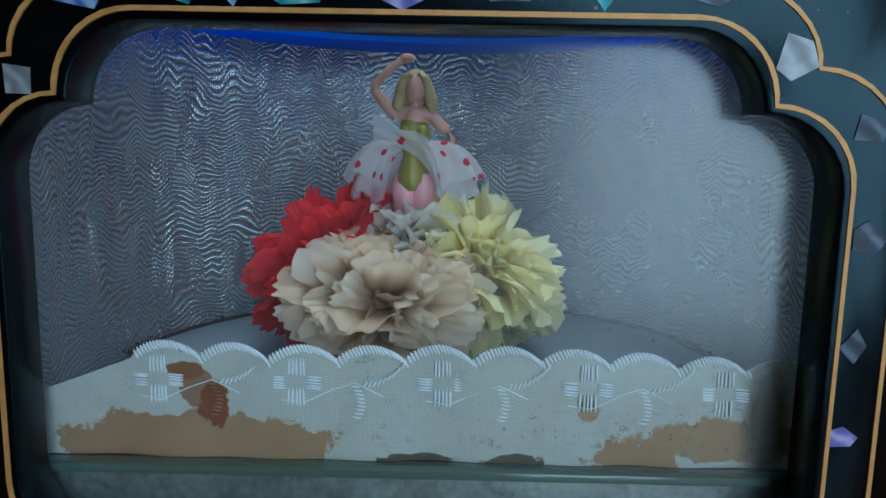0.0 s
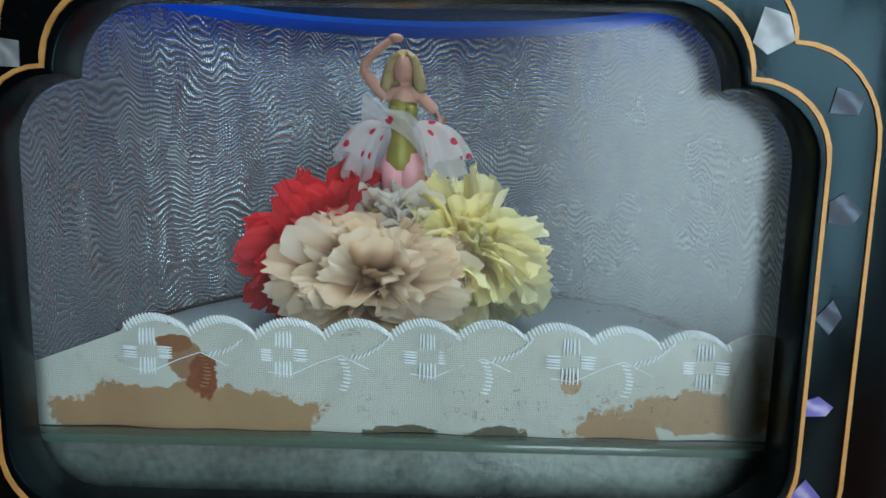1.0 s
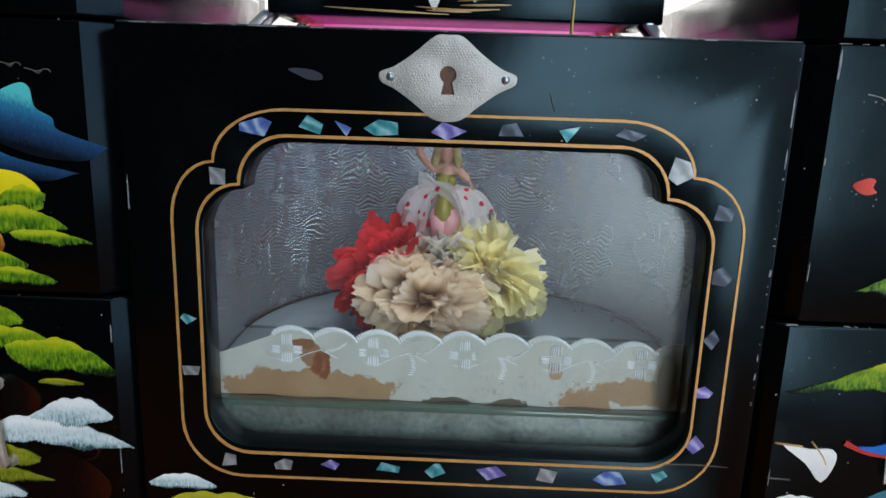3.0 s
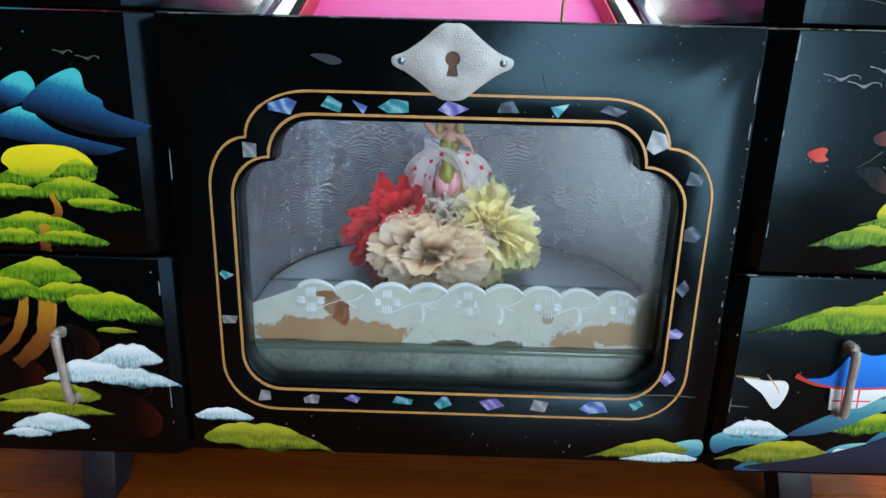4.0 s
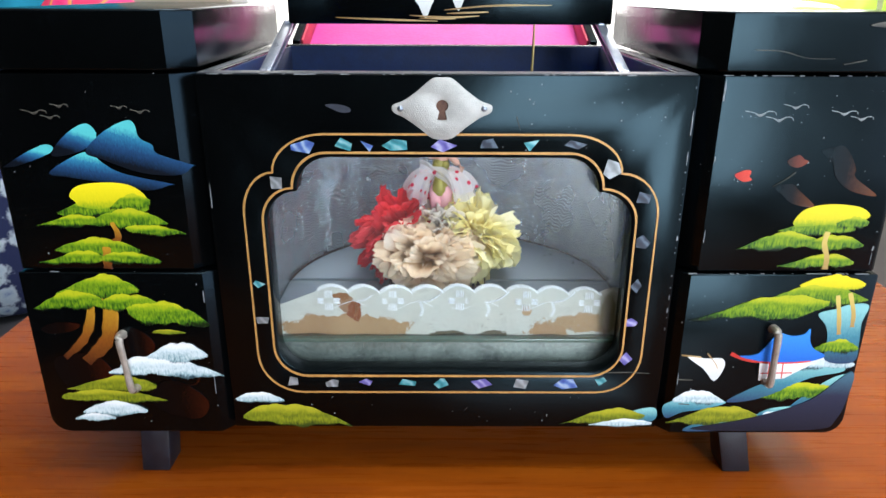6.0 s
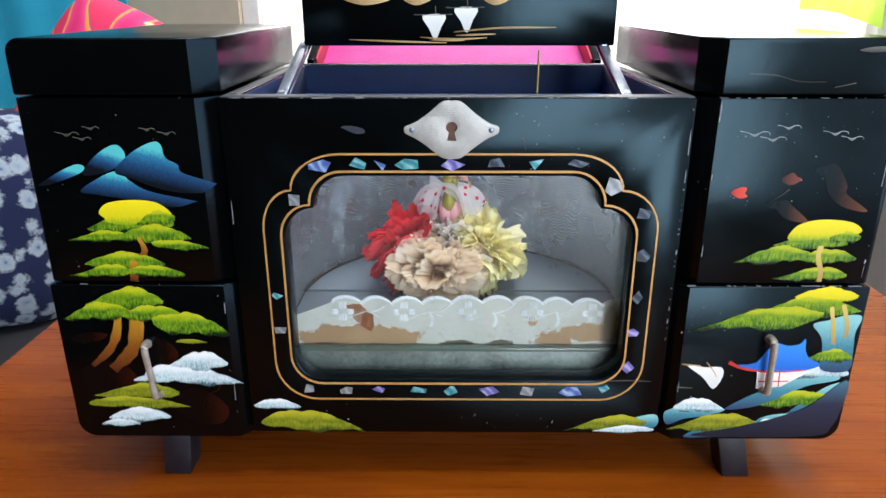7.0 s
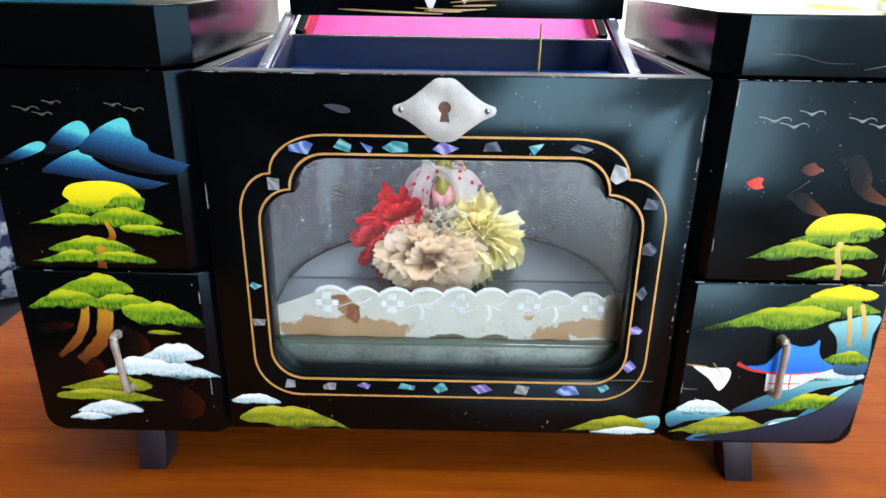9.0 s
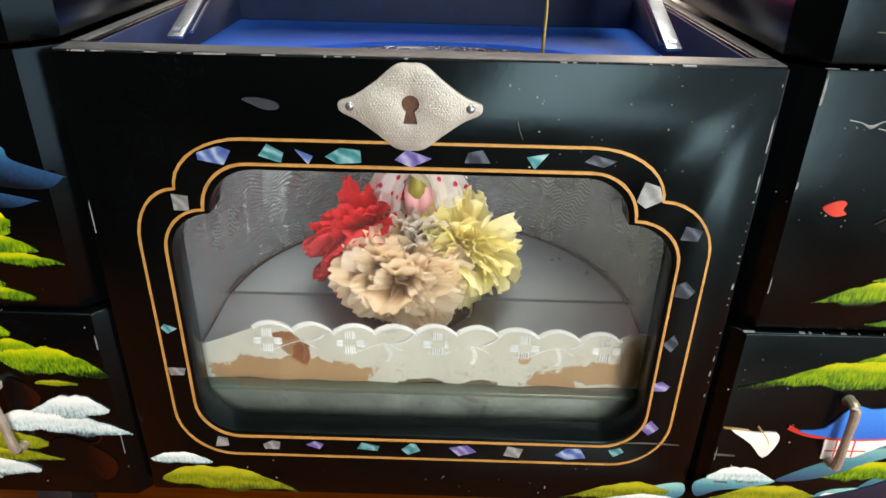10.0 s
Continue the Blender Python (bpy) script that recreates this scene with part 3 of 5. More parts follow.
def stage():
    """The curved foil niche behind the window, its floor, riser, shelf and glass."""
    bm = bmesh.new()
    uvl = bm.loops.layers.uv.new("UVMap")
    path = [(-66.5, 9 + 4 * i) for i in range(9)] + [(x, y) for x, y in reversed(arc(3, 44, 69.5, 69.5, 0, 180, 48))] + [(72.5, 41 - 4 * i) for i in range(9)]
    run, rows = 0.0, []
    for i, (x, y) in enumerate(path):
        run += math.dist(path[i - 1], (x, y)) if i else 0
        rows.append((run, [bm.verts.new((x, y, z)) for z in (30, 60, 100, 136.8)]))
    for (u0, a), (u1, b) in zip(rows, rows[1:]):
        for k in range(3):
            f = bm.faces.new((a[k], b[k], b[k + 1], a[k + 1]))
            for lp, u in zip(f.loops, (u0, u1, u1, u0)):
                lp[uvl].uv = (u * MM, lp.vert.co.z * MM)
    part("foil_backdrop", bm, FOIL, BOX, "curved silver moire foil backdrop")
    grey = surface("grey_foil_card", (0.19, 0.24, 0.26), (0.26, 0.31, 0.33), 40, (0.25, 0.45), 0.35, 0.2)
    bm = bmesh.new()
    pts = [(-66, 52), *[(x, y) for x, y in reversed(arc(3, 44, 69.2, 69.2, 7, 173, 40))], (72, 52)]
    top = [bm.verts.new((x, y, 60.2)) for x, y in pts]
    low = [bm.verts.new((x, y, 58.8)) for x, y in pts]
    bm.faces.new(top)
    bm.faces.new(list(reversed(low)))
    for i in range(len(pts)):
        j = (i + 1) % len(pts)
        bm.faces.new((top[i], low[i], low[j], top[j]))
    bmesh.ops.recalc_face_normals(bm, faces=bm.faces)
    part("stage_floor", bm, grey, BOX, "grey foil covered stage floor")
    part("stage_floor", block(-66, 72, 14.5, 51.6, 57.8, 59.4, (), 0.2), grey, BOX, "grey foil covered stage floor")
    part("floor_joint", tube([(x, y, 60.5) for x, y in arc(3, 44, 68.6, 68.6, 5, 175, 60)], 0.55, 6), DARK, BOX, "dark joint where the floor meets the backdrop")
    part("turntable", tube([(-2, 50, 60.3), (-2, 50, 62)], 21, 40), DARK, BOX, "dark round turntable")
    # riser with foil, under the shelf; reflections are mottled into its colour
    bm = block(-66, 72, 12.4, 13.4, 26, 51.2, (), 0.1)
    uvl = bm.loops.layers.uv.new("UVMap")
    for f in bm.faces:
        for lp in f.loops:
            lp[uvl].uv = (lp.vert.co.x * MM, lp.vert.co.z * MM)
    riser = part("riser", bm, surface("green_card_reflections", (0.03, 0.042, 0.034), (0.26, 0.31, 0.27), 75, (0.3, 0.5), 0.2, 0.4), BOX, "foil covered riser below the shelf, reflections mottled into its colour")
    glassy, nt, p = principled("green_glass_edge")
    p.inputs["Base Color"].default_value = (0.10, 0.17, 0.13, 1)
    p.inputs["Roughness"].default_value = 0.12
    p.inputs["Transmission Weight"].default_value = 0.35
    part("shelf_edge", block(-65.8, 71.8, 9.8, 14, 51.4, 53.0, (), 0.3), glassy, BOX, "green tinted glass shelf edge")
    g, nt, p = principled("window_glass")
    p.inputs["Metallic"].default_value, p.inputs["Roughness"].default_value = 1.0, 0.22
    p.inputs["Base Color"].default_value = (0.9, 0.95, 0.95, 1)
    fres = nt.nodes.new("ShaderNodeFresnel")
    fres.inputs[0].default_value = 1.38
    clear = nt.nodes.new("ShaderNodeBsdfTransparent")
    clear.inputs[0].default_value = (0.97, 0.985, 0.98, 1)
    mx = nt.nodes.new("ShaderNodeMixShader")
    nt.links.new(fres.outputs[0], mx.inputs[0])
    nt.links.new(clear.outputs[0], mx.inputs[1])
    nt.links.new(p.outputs[0], mx.inputs[2])
    # a thin film of dust dulls the pane
    film = nt.nodes.new("ShaderNodeBsdfDiffuse")
    film.inputs[0].default_value = (0.8, 0.82, 0.82, 1)
    v = coords(nt)
    veil = maths(nt, "MULTIPLY_ADD", ramp(nt, noise_tex(nt, v, 22, 4, 0.6), [(0.35, 0.0), (0.75, 1.0)]), 0.016, 0.004)
    dusty = nt.nodes.new("ShaderNodeMixShader")
    nt.links.new(veil, dusty.inputs[0])
    nt.links.new(mx.outputs[0], dusty.inputs[1])
    nt.links.new(film.outputs[0], dusty.inputs[2])
    nt.links.new(dusty.outputs[0], nt.nodes["Material Output"].inputs[0])
    pane = part("window_pane", block(-70, 76, 8.6, 9.6, 40, 131, (), 0.0), g, BOX, "clear glass pane of the stage window")
    pane.visible_shadow = False


stage()


def lock():
    pl = [(0, 152.2), (3.2, 151.9), (8, 148), (12.5, 144.9), (15.8, 143.6), (16.3, 142.4), (15.6, 141.0), (12, 139.2), (7.5, 136), (3.4, 132.8), (0, 132.2)]
    half = spline(pl, 4, False)
    outline = half + [(-x, z) for x, z in reversed(half[1:-1])]
    hole = arc(0, 143.2, 2.0, 2.0, -60, 240, 14) + [(-1.6, 138.6), (1.6, 138.6)]
    plate = part("lock_plate", slab([outline, hole], -0.9, 0.05, 0.2), SILVER, FRONT, "stamped silver metal lock plate")
    part("keyhole", slab([arc(0, 143, 3, 5, 0, 360, 16)[:-1]], -0.06, -0.02), surface("rusty_brass", (0.03, 0.012, 0.008), (0.17, 0.075, 0.04), 500, (0.4, 0.6), 0.3), plate, "dark keyhole")
    for x in (-13.6, 13.6):
        bm = bmesh.new()
        bmesh.ops.create_uvsphere(bm, u_segments=12, v_segments=8, radius=1.0)
        for v in bm.verts:
            v.co = Vector((v.co.x + x, v.co.y * 0.6 - 1.0, v.co.z + 142.4))
        part("rivet", bm, STEEL, plate)
    # stamped relief: rows of small dimples above and below the keyhole
    rnd = random.Random(5)
    bm = bmesh.new()
    for x, z in itertools.product(range(-11, 12), range(0, 14)):
        px, pz = x * 0.75 + (z % 2) * 0.37, 133.8 + z * 0.62 + (0 if z < 5 else 4.2 if z < 9 else 8.0)
        lim = 15 * (1 - abs(pz - 142.4) / 11.0)
        if abs(px) > lim - 0.6 or math.hypot(px, pz - 142) < 4.4:
            continue
        c = Vector((px, -0.9, pz))
        q = [bm.verts.new(c + Vector(d)) for d in ((-0.28, 0, 0), (0, 0, -0.22), (0.28, 0, 0), (0, 0, 0.22))]
        tip = bm.verts.new(c + Vector((0, -0.16 * rnd.uniform(0.6, 1.2), 0)))
        for i in range(4):
            bm.faces.new((q[i], q[(i + 1) % 4], tip))
    bmesh.ops.recalc_face_normals(bm, faces=bm.faces)
    part("stamped_pattern", bm, SILVER, plate)


lock()


# ---- inlaid shell chips ----
def shell_material(name, a, b, c):
    m, nt, p = principled(name)
    v = coords(nt)
    w = nt.nodes.new("ShaderNodeTexWave")
    w.bands_direction = "DIAGONAL"
    w.inputs["Scale"].default_value, w.inputs["Distortion"].default_value = 130, 7
    nt.links.new(v, w.inputs["Vector"])
    n = noise_tex(nt, v, 330, 3)
    f = maths(nt, "MULTIPLY_ADD", n, 0.6, maths(nt, "MULTIPLY", w.outputs[1], 0.4))
    nt.links.new(ramp(nt, f, [(0.2, a), (0.5, b), (0.8, c)]), p.inputs["Base Color"])
    p.inputs["Metallic"].default_value, p.inputs["Roughness"].default_value = 0.25, 0.42
    return m


def chip(x, z, w, h, mat, seed, corners=5):
    rnd = random.Random(seed)
    pts = []
    for i in range(corners):
        a = 2 * math.pi * (i + rnd.uniform(-0.28, 0.28)) / corners + 0.5 * seed
        pts.append((x + w * 0.56 * math.cos(a) * rnd.uniform(0.8, 1.12), z + h * 0.56 * math.sin(a) * rnd.uniform(0.8, 1.12)))
    part("shell_chip", slab([pts], -0.28, 0.1), mat, FRONT, "iridescent shell inlay chip")


S_BLUE = shell_material("blue_shell", (0.034, 0.068, 0.286), (0.109, 0.204, 0.476), (0.422, 0.530, 0.626))
S_TEAL = shell_material("teal_shell", (0.014, 0.136, 0.163), (0.041, 0.286, 0.313), (0.286, 0.503, 0.517))
S_VIOL = shell_material("violet_shell", (0.082, 0.068, 0.272), (0.177, 0.150, 0.422), (0.422, 0.408, 0.585))
S_PALE = shell_material("pale_shell", (0.136, 0.150, 0.150), (0.231, 0.245, 0.245), (0.367, 0.394, 0.408))
S_DARK = shell_material("dark_shell", (0.006, 0.010, 0.02), (0.02, 0.03, 0.05), (0.10, 0.14, 0.18))
CHIPS = ((-46, 129.6, 8, 4.6, S_BLUE), (-33, 130.2, 6, 5, S_TEAL), (-25, 130.4, 4, 4.4, S_BLUE), (-15, 130.2, 8.4, 4, S_TEAL), (0.3, 130.2, 8.6, 4.6, S_VIOL),
         (16, 130.4, 6.6, 4, S_DARK), (30, 130.4, 6.6, 4.8, S_TEAL), (44, 130.6, 7, 3, S_DARK), (-56.4, 117.2, 6, 4.6, S_PALE), (57.2, 122.2, 6, 7, S_PALE),
         (-65.2, 80, 4.2, 3.2, S_TEAL), (-65.2, 66, 5, 4, S_PALE), (69.2, 65, 5, 3.2, S_VIOL), (68.6, 50, 5, 5.6, S_VIOL), (69, 112, 5, 5, S_DARK),
         (70, 96, 5, 5, S_DARK), (69.6, 80, 4, 5, S_DARK), (-56, 40, 5.4, 3.6, S_PALE), (-41, 39.4, 5.8, 3.4, S_PALE), (-28, 39.6, 5, 3, S_VIOL),
         (-13, 39.8, 6.6, 3.6, S_TEAL), (0, 39.6, 5, 4, S_TEAL), (15, 39.4, 7, 4, S_VIOL), (30, 39.4, 7.6, 4, S_PALE), (47, 39.2, 9, 4, S_BLUE), (60, 40.4, 5, 3.6, S_TEAL))
for k, (x, z, w, h, mat) in enumerate(CHIPS):
    chip(x, z, w, h, mat, k + 3, 3 if k in (2, 6) else 4 if k % 3 else 5)


# ---- painted scenery ----
PINE = paint_material("pine_green_paint", [(0.06, (0.003, 0.010, 0.002)), (0.30, (0.04, 0.13, 0.006)), (0.60, (0.20, 0.33, 0.008)), (0.95, (0.46, 0.48, 0.012))], grain=0.3, layers=0.13, bristle=1.5)
YELLOW = paint_material("pine_yellow_paint", [(0.05, (0.24, 0.36, 0.01)), (0.32, (0.66, 0.58, 0.008)), (0.95, (0.86, 0.70, 0.01))], 2, 0.15, bristle=0.35)
OLIVE = paint_material("olive_paint", [(0.05, (0.03, 0.05, 0.006)), (0.5, (0.19, 0.22, 0.010)), (0.95, (0.40, 0.38, 0.02))], grain=0.3, layers=0.14, bristle=1.5)
SNOW = paint_material("snow_white_paint", [(0.05, (0.03, 0.06, 0.07)), (0.26, (0.26, 0.40, 0.42)), (0.5, (0.56, 0.66, 0.66)), (0.9, (0.78, 0.82, 0.80))], grain=0.35, layers=0.10, bristle=1.1)
MOUNT = paint_material("mountain_blue_paint", [(0.14, (0.002, 0.004, 0.008)), (0.42, (0.012, 0.055, 0.14)), (0.64, (0.02, 0.17, 0.30)), (0.80, (0.08, 0.50, 0.50))], 2, 0.14, slant=0.5)
ROCK = paint_material("sea_blue_paint", [(0.02, (0.02, 0.05, 0.11)), (0.45, (0.045, 0.21, 0.27)), (0.9, (0.24, 0.54, 0.52))], 2, 0.16)
SEA = paint_material("sea_violet_paint", [(0.02, (0.006, 0.007, 0.016)), (0.6, (0.016, 0.020, 0.045)), (0.95, (0.05, 0.13, 0.18))], 2, 0.12)
TRUNK = paint_material("trunk_orange_paint", [(0.02, (0.06, 0.014, 0.004)), (0.4, (0.22, 0.065, 0.008)), (0.95, (0.48, 0.24, 0.015))], 2, 0.2)
PALE_TRUNK = paint_material("trunk_ochre_paint", [(0.05, (0.42, 0.26, 0.08)), (0.95, (0.66, 0.50, 0.12))], 2, 0.2)
DULL_RED = paint_material("dull_red_paint", [(0.2, (0.003, 0.002, 0.002)), (0.6, (0.005, 0.002, 0.0015)), (0.98, (0.026, 0.005, 0.002))], 0, 0.3)
RUST = paint_material("rust_red_paint", [(0.1, (0.003, 0.002, 0.0015)), (0.45, (0.010, 0.004, 0.0025)), (0.95, (0.13, 0.042, 0.016))], 0, 0.15)
RED = paint_material("red_paint", [(0.1, (0.50, 0.03, 0.02)), (0.9, (0.72, 0.07, 0.04))], 0, 0.2)
DIM_RED = paint_material("dim_red_paint", [(0.1, (0.03, 0.006, 0.003)), (0.9, (0.20, 0.035, 0.015))], 0, 0.2)
ROOF = paint_material("roof_blue_paint", [(0.05, (0.01, 0.13, 0.55)), (0.9, (0.03, 0.26, 0.80))], 2, 0.15)
WHITE = paint_material("white_paint", [(0.1, (0.66, 0.66, 0.62)), (0.9, (0.84, 0.84, 0.80))], 2, 0.2)
GREY_BIRD = paint_material("pale_grey_paint", [(0.1, (0.16, 0.18, 0.18)), (0.9, (0.38, 0.40, 0.39))], 2, 0.2)
FAINT_BIRD = paint_material("faint_gold_paint", [(0.1, (0.03, 0.028, 0.022)), (0.9, (0.13, 0.12, 0.095))], 2, 0.3)
GOLD_STROKE = paint_material("gold_stroke_paint", [(0.1, (0.30, 0.17, 0.06)), (0.9, (0.62, 0.44, 0.20))], 0, 0.3)
for thin in (RUST, DULL_RED):  # thin coats that keep the lacquer's gloss
    q = thin.node_tree.nodes["Principled BSDF"]
    q.inputs["Specular IOR Level"].default_value, q.inputs["Roughness"].default_value = 0.12, 0.20
    q.inputs["Specular Tint"].default_value = (0.52, 0.86, 1.0, 1)
LAYER = [0]


def layer(face):
    """Each coat of paint lies a hair above the one before."""
    LAYER[0] += 1
    return face - 0.10 - 0.012 * (LAYER[0] % 40)


def clump(parent, x0, x1, low, top, mat, face=0.0, tip0=0.35, tip1=0.35, seed=0, name="painted_pine_clump"):
    """A layered pine bough: a lumpy crown, drawn-out ends and a finely bristled lower edge. tip0 and tip1: how high its ends lie."""
    rnd = random.Random(seed * 7 + int(x0 * 3) + int(low * 5))
    w, h = x1 - x0, top - low
    n = max(int(w * 2.4), 20)
    ph = [rnd.uniform(0, 6.28) for _ in range(4)]
    peak = 0.5 + 0.16 * (tip0 - tip1) / max(0.3, abs(tip0 - tip1)) * -1 + rnd.uniform(-0.06, 0.06)
    up, down = [], []
    for i in range(n + 1):
        t = i / n
        u = t ** (math.log(0.5) / math.log(peak))
        base = low + h * (tip0 * (1 - t) + tip1 * t)
        dome = max(0.0, math.sin(math.pi * u)) ** 0.9
        lump = 0.09 * abs(math.sin(2.5 * math.pi * t + ph[0])) + 0.05 * abs(math.sin(6 * math.pi * t + ph[1]))
        crown = low + h * (0.88 + lump)
        fuzz = 0.10 * rnd.uniform(-1, 1)
        up.append((x0 + w * t, base + (crown - base) * dome + fuzz))
    x = x1
    step = 0.30 if w < 60 else 0.4
    odd = 0
    while x > x0 + 2 * step:
        x -= step * rnd.uniform(0.8, 1.25)
        t = max(0.0, (x - x0) / w)
        base = low + h * (tip0 * (1 - t) + tip1 * t)
        sag = max(0.0, math.sin(math.pi * t)) ** 0.45
        under = low + h * (0.12 + 0.09 * math.sin(3 * math.pi * t + ph[2]) + 0.04 * math.sin(9 * math.pi * t + ph[3]))
        z = base + (under - base) * sag * 0.9
        tooth = rnd.uniform(0.35, 1.0) * min(1.15, 0.22 * h + 0.1) * (0.35 + 0.65 * sag)
        lean = 0.55 * (t - 0.5)
        down.append((x + (lean if odd else 0.0), z - (tooth * 0.65 if odd else -tooth * 0.45)))
        odd = 1 - odd
    y = layer(face)
    return part(name, slab([up + down], y, face + 0.05), mat, parent)


def shape(parent, name, pts, mat, face=0.0, smooth=5):
    return part(name, slab([spline(pts, smooth) if smooth else pts], layer(face), face + 0.05), mat, parent)


def stroke(parent, name, pts, width, mat, face=0.0, seed=1, wobble=0.15):
    line = spline(pts, 5, False)
    return part(name, ribbon(line, width, layer(face), face + 0.05, False, wobble, seed), mat, parent)


def bird(parent, x, z, s, mat):
    stroke(parent, "painted_bird", [(x - 5.2 * s, z + 1.3 * s), (x - 2.2 * s, z + 0.7 * s), (x, z - 0.2 * s), (x + 2.4 * s, z + 1.1 * s), (x + 4.6 * s, z + 0.9 * s), (x + 5.2 * s, z - 0.1)],
           lambda t: 0.20 + 0.8 * max(0, 1 - abs(t - 0.40) * 6), mat)


def left_scenery(tower, low):
    shape(tower, "painted_mountain", [(-132, 120.4), (-123, 126), (-117, 127.6), (-113.6, 124), (-107, 120.2), (-91.6, 116.8), (-91.6, 116.4), (-100, 114.4), (-114, 117), (-126, 119)], MOUNT)
    shape(tower, "painted_mountain", [(-146.2, 122.4), (-146.2, 122.8), (-139, 127), (-132, 130), (-129, 129), (-131.5, 126.6), (-142, 122.8)], MOUNT)
    shape(tower, "painted_mountain", [(-129, 128.6), (-122.5, 134.6), (-116.4, 137), (-114, 132.6), (-120, 127.8), (-129, 126)], MOUNT)
    shape(tower, "painted_mountain", [(-118.5, 127.6), (-112, 134), (-104, 138), (-101, 137), (-100, 132.4), (-96, 130), (-94.6, 127), (-83.4, 123.3), (-83.4, 122.9), (-88.5, 119.8), (-101, 120.6), (-113, 125)], MOUNT)
    clump(tower, -132, -100, 103.2, 112.5, PINE, 0, 0.35, 0.6, 1)
    shape(tower, "painted_pine_crown", [(-126.6, 112.6), (-123, 116), (-113, 117.2), (-105, 116), (-100.6, 112), (-104, 110.8), (-110, 109.6), (-116, 107.8), (-123.5, 108.6), (-125, 110.4)], YELLOW)
    clump(tower, -114, -99.4, 107.2, 113.4, PINE, 0, 0.12, 0.62, 52)
    clump(tower, -139.5, -117, 101, 106, PINE, 0, 0.2, 0.5, 2)
    clump(tower, -122.5, -94.5, 100.2, 108.2, PINE, 0, 0.3, 0.3, 3)
    clump(tower, -109.5, -88.5, 98, 102.2, PINE, 0, 0.7, 0.2, 4)
    stroke(tower, "painted_trunk", [(-113.8, 103), (-112.4, 99), (-113, 96.2), (-116, 94.6)], lambda t: 1.6 + 1.6 * t, TRUNK)
    clump(tower, -135.5, -105.5, 90, 97.6, PINE, 0, 0.35, 0.35, 5)
    stroke(tower, "painted_trunk", [(-117, 94), (-117.4, 90), (-117.9, 85.8)], 3.4, TRUNK)
    clump(tower, -141.5, -118.5, 87, 93, PINE, 0, 0.2, 0.5, 6)
    clump(tower, -119.5, -98.5, 87, 92.4, PINE, 0, 0.5, 0.3, 7)
    for x, z, s in ((-133, 140.4, 0.8), (-128, 138.9, 0.6), (-124.4, 142.6, 0.55), (-105, 142.2, 0.5), (-98.4, 140.8, 0.6)):
        bird(tower, x, z, s, FAINT_BIRD)
    f = -1.5
    shape(low, "painted_bank", [(-145, 63), (-139, 65.4), (-131, 64.6), (-134, 62), (-142, 60.8)], DULL_RED, f)
    shape(low, "painted_bank", [(-143, 50), (-133, 53), (-126, 51), (-122, 44), (-126, 36), (-136, 34), (-141, 40)], DULL_RED, f)
    shape(low, "painted_bank", [(-113, 63), (-107, 60), (-105, 55), (-110, 51), (-116, 54)], DULL_RED, f)
    shape(low, "painted_bank", [(-104, 41), (-96, 40), (-88, 32), (-92, 25), (-104, 27), (-110, 34)], DULL_RED, f)
    stroke(low, "painted_trunk", [(-125.4, 75), (-127, 66), (-131, 58), (-138.5, 51)], lambda t: 2.2 + 1.4 * math.sin(3.14 * t), TRUNK, f)
    stroke(low, "painted_trunk", [(-118.6, 75), (-119.6, 66), (-123, 57), (-131, 49.4)], lambda t: 6.2 - 1.5 * t, TRUNK, f)
    clump(low, -137, -107.5, 74, 84.4, PINE, f, 0.3, 0.4, 8)
    clump(low, -146.4, -121, 69.6, 78.4, PINE, f, 0.15, 0.6, 9)
    clump(low, -123.6, -99, 69.4, 77, PINE, f, 0.4, 0.3, 10)
    clump(low, -113, -83.6, 63, 74, PINE, f, 0.75, 0.1, 11)
    clump(low, -105, -93, 60.6, 62.6, OLIVE, f, 0.5, 0.3, 12)
    clump(low, -140.5, -106.5, 35.4, 43.6, OLIVE, f, 0.3, 0.45, 13)
    clump(low, -143, -103, 31.6, 37.6, OLIVE, f, 0.45, 0.2, 14)
    clump(low, -123.5, -111, 43.4, 47.4, SNOW, f, 0.4, 0.4, 15, "painted_snow_clump")
    clump(low, -119, -81, 42, 52, SNOW, f, 0.5, 0.12, 16, "painted_snow_clump")
    clump(low, -108.5, -86, 48.4, 57.6, SNOW, f, 0.35, 0.4, 17, "painted_snow_clump")
    stroke(low, "painted_trunk", [(-102, 43.4), (-98, 39.6), (-92, 40), (-90, 43)], 0.7, DULL_RED, f)
    clump(low, -139.5, -124, 23.6, 27.4, SNOW, f, 0.3, 0.4, 18, "painted_snow_clump")
    clump(low, -136, -111.5, 25.6, 32.8, SNOW, f, 0.3, 0.35, 19, "painted_snow_clump")


def centre_scenery(front):
    clump(front, -78.4, -59.6, 30.2, 35.6, SNOW, 0, 0.4, 0.3, 20, "painted_snow_clump")
    clump(front, -76, -34, 19.6, 30.6, OLIVE, 0, 0.45, 0.02, 21)
    shape(front, "painted_rock", [(58, 21.5), (68, 25), (76, 28.2), (82, 28.6), (82.2, 23.5), (74, 21)], ROCK)
    clump(front, 45.5, 78.5, 20.6, 28.8, OLIVE, 0, 0.1, 0.6, 22)
    clump(front, 57, 81.6, 20.0, 24.0, SNOW, 0, 0.3, 0.5, 23, "painted_snow_clump")


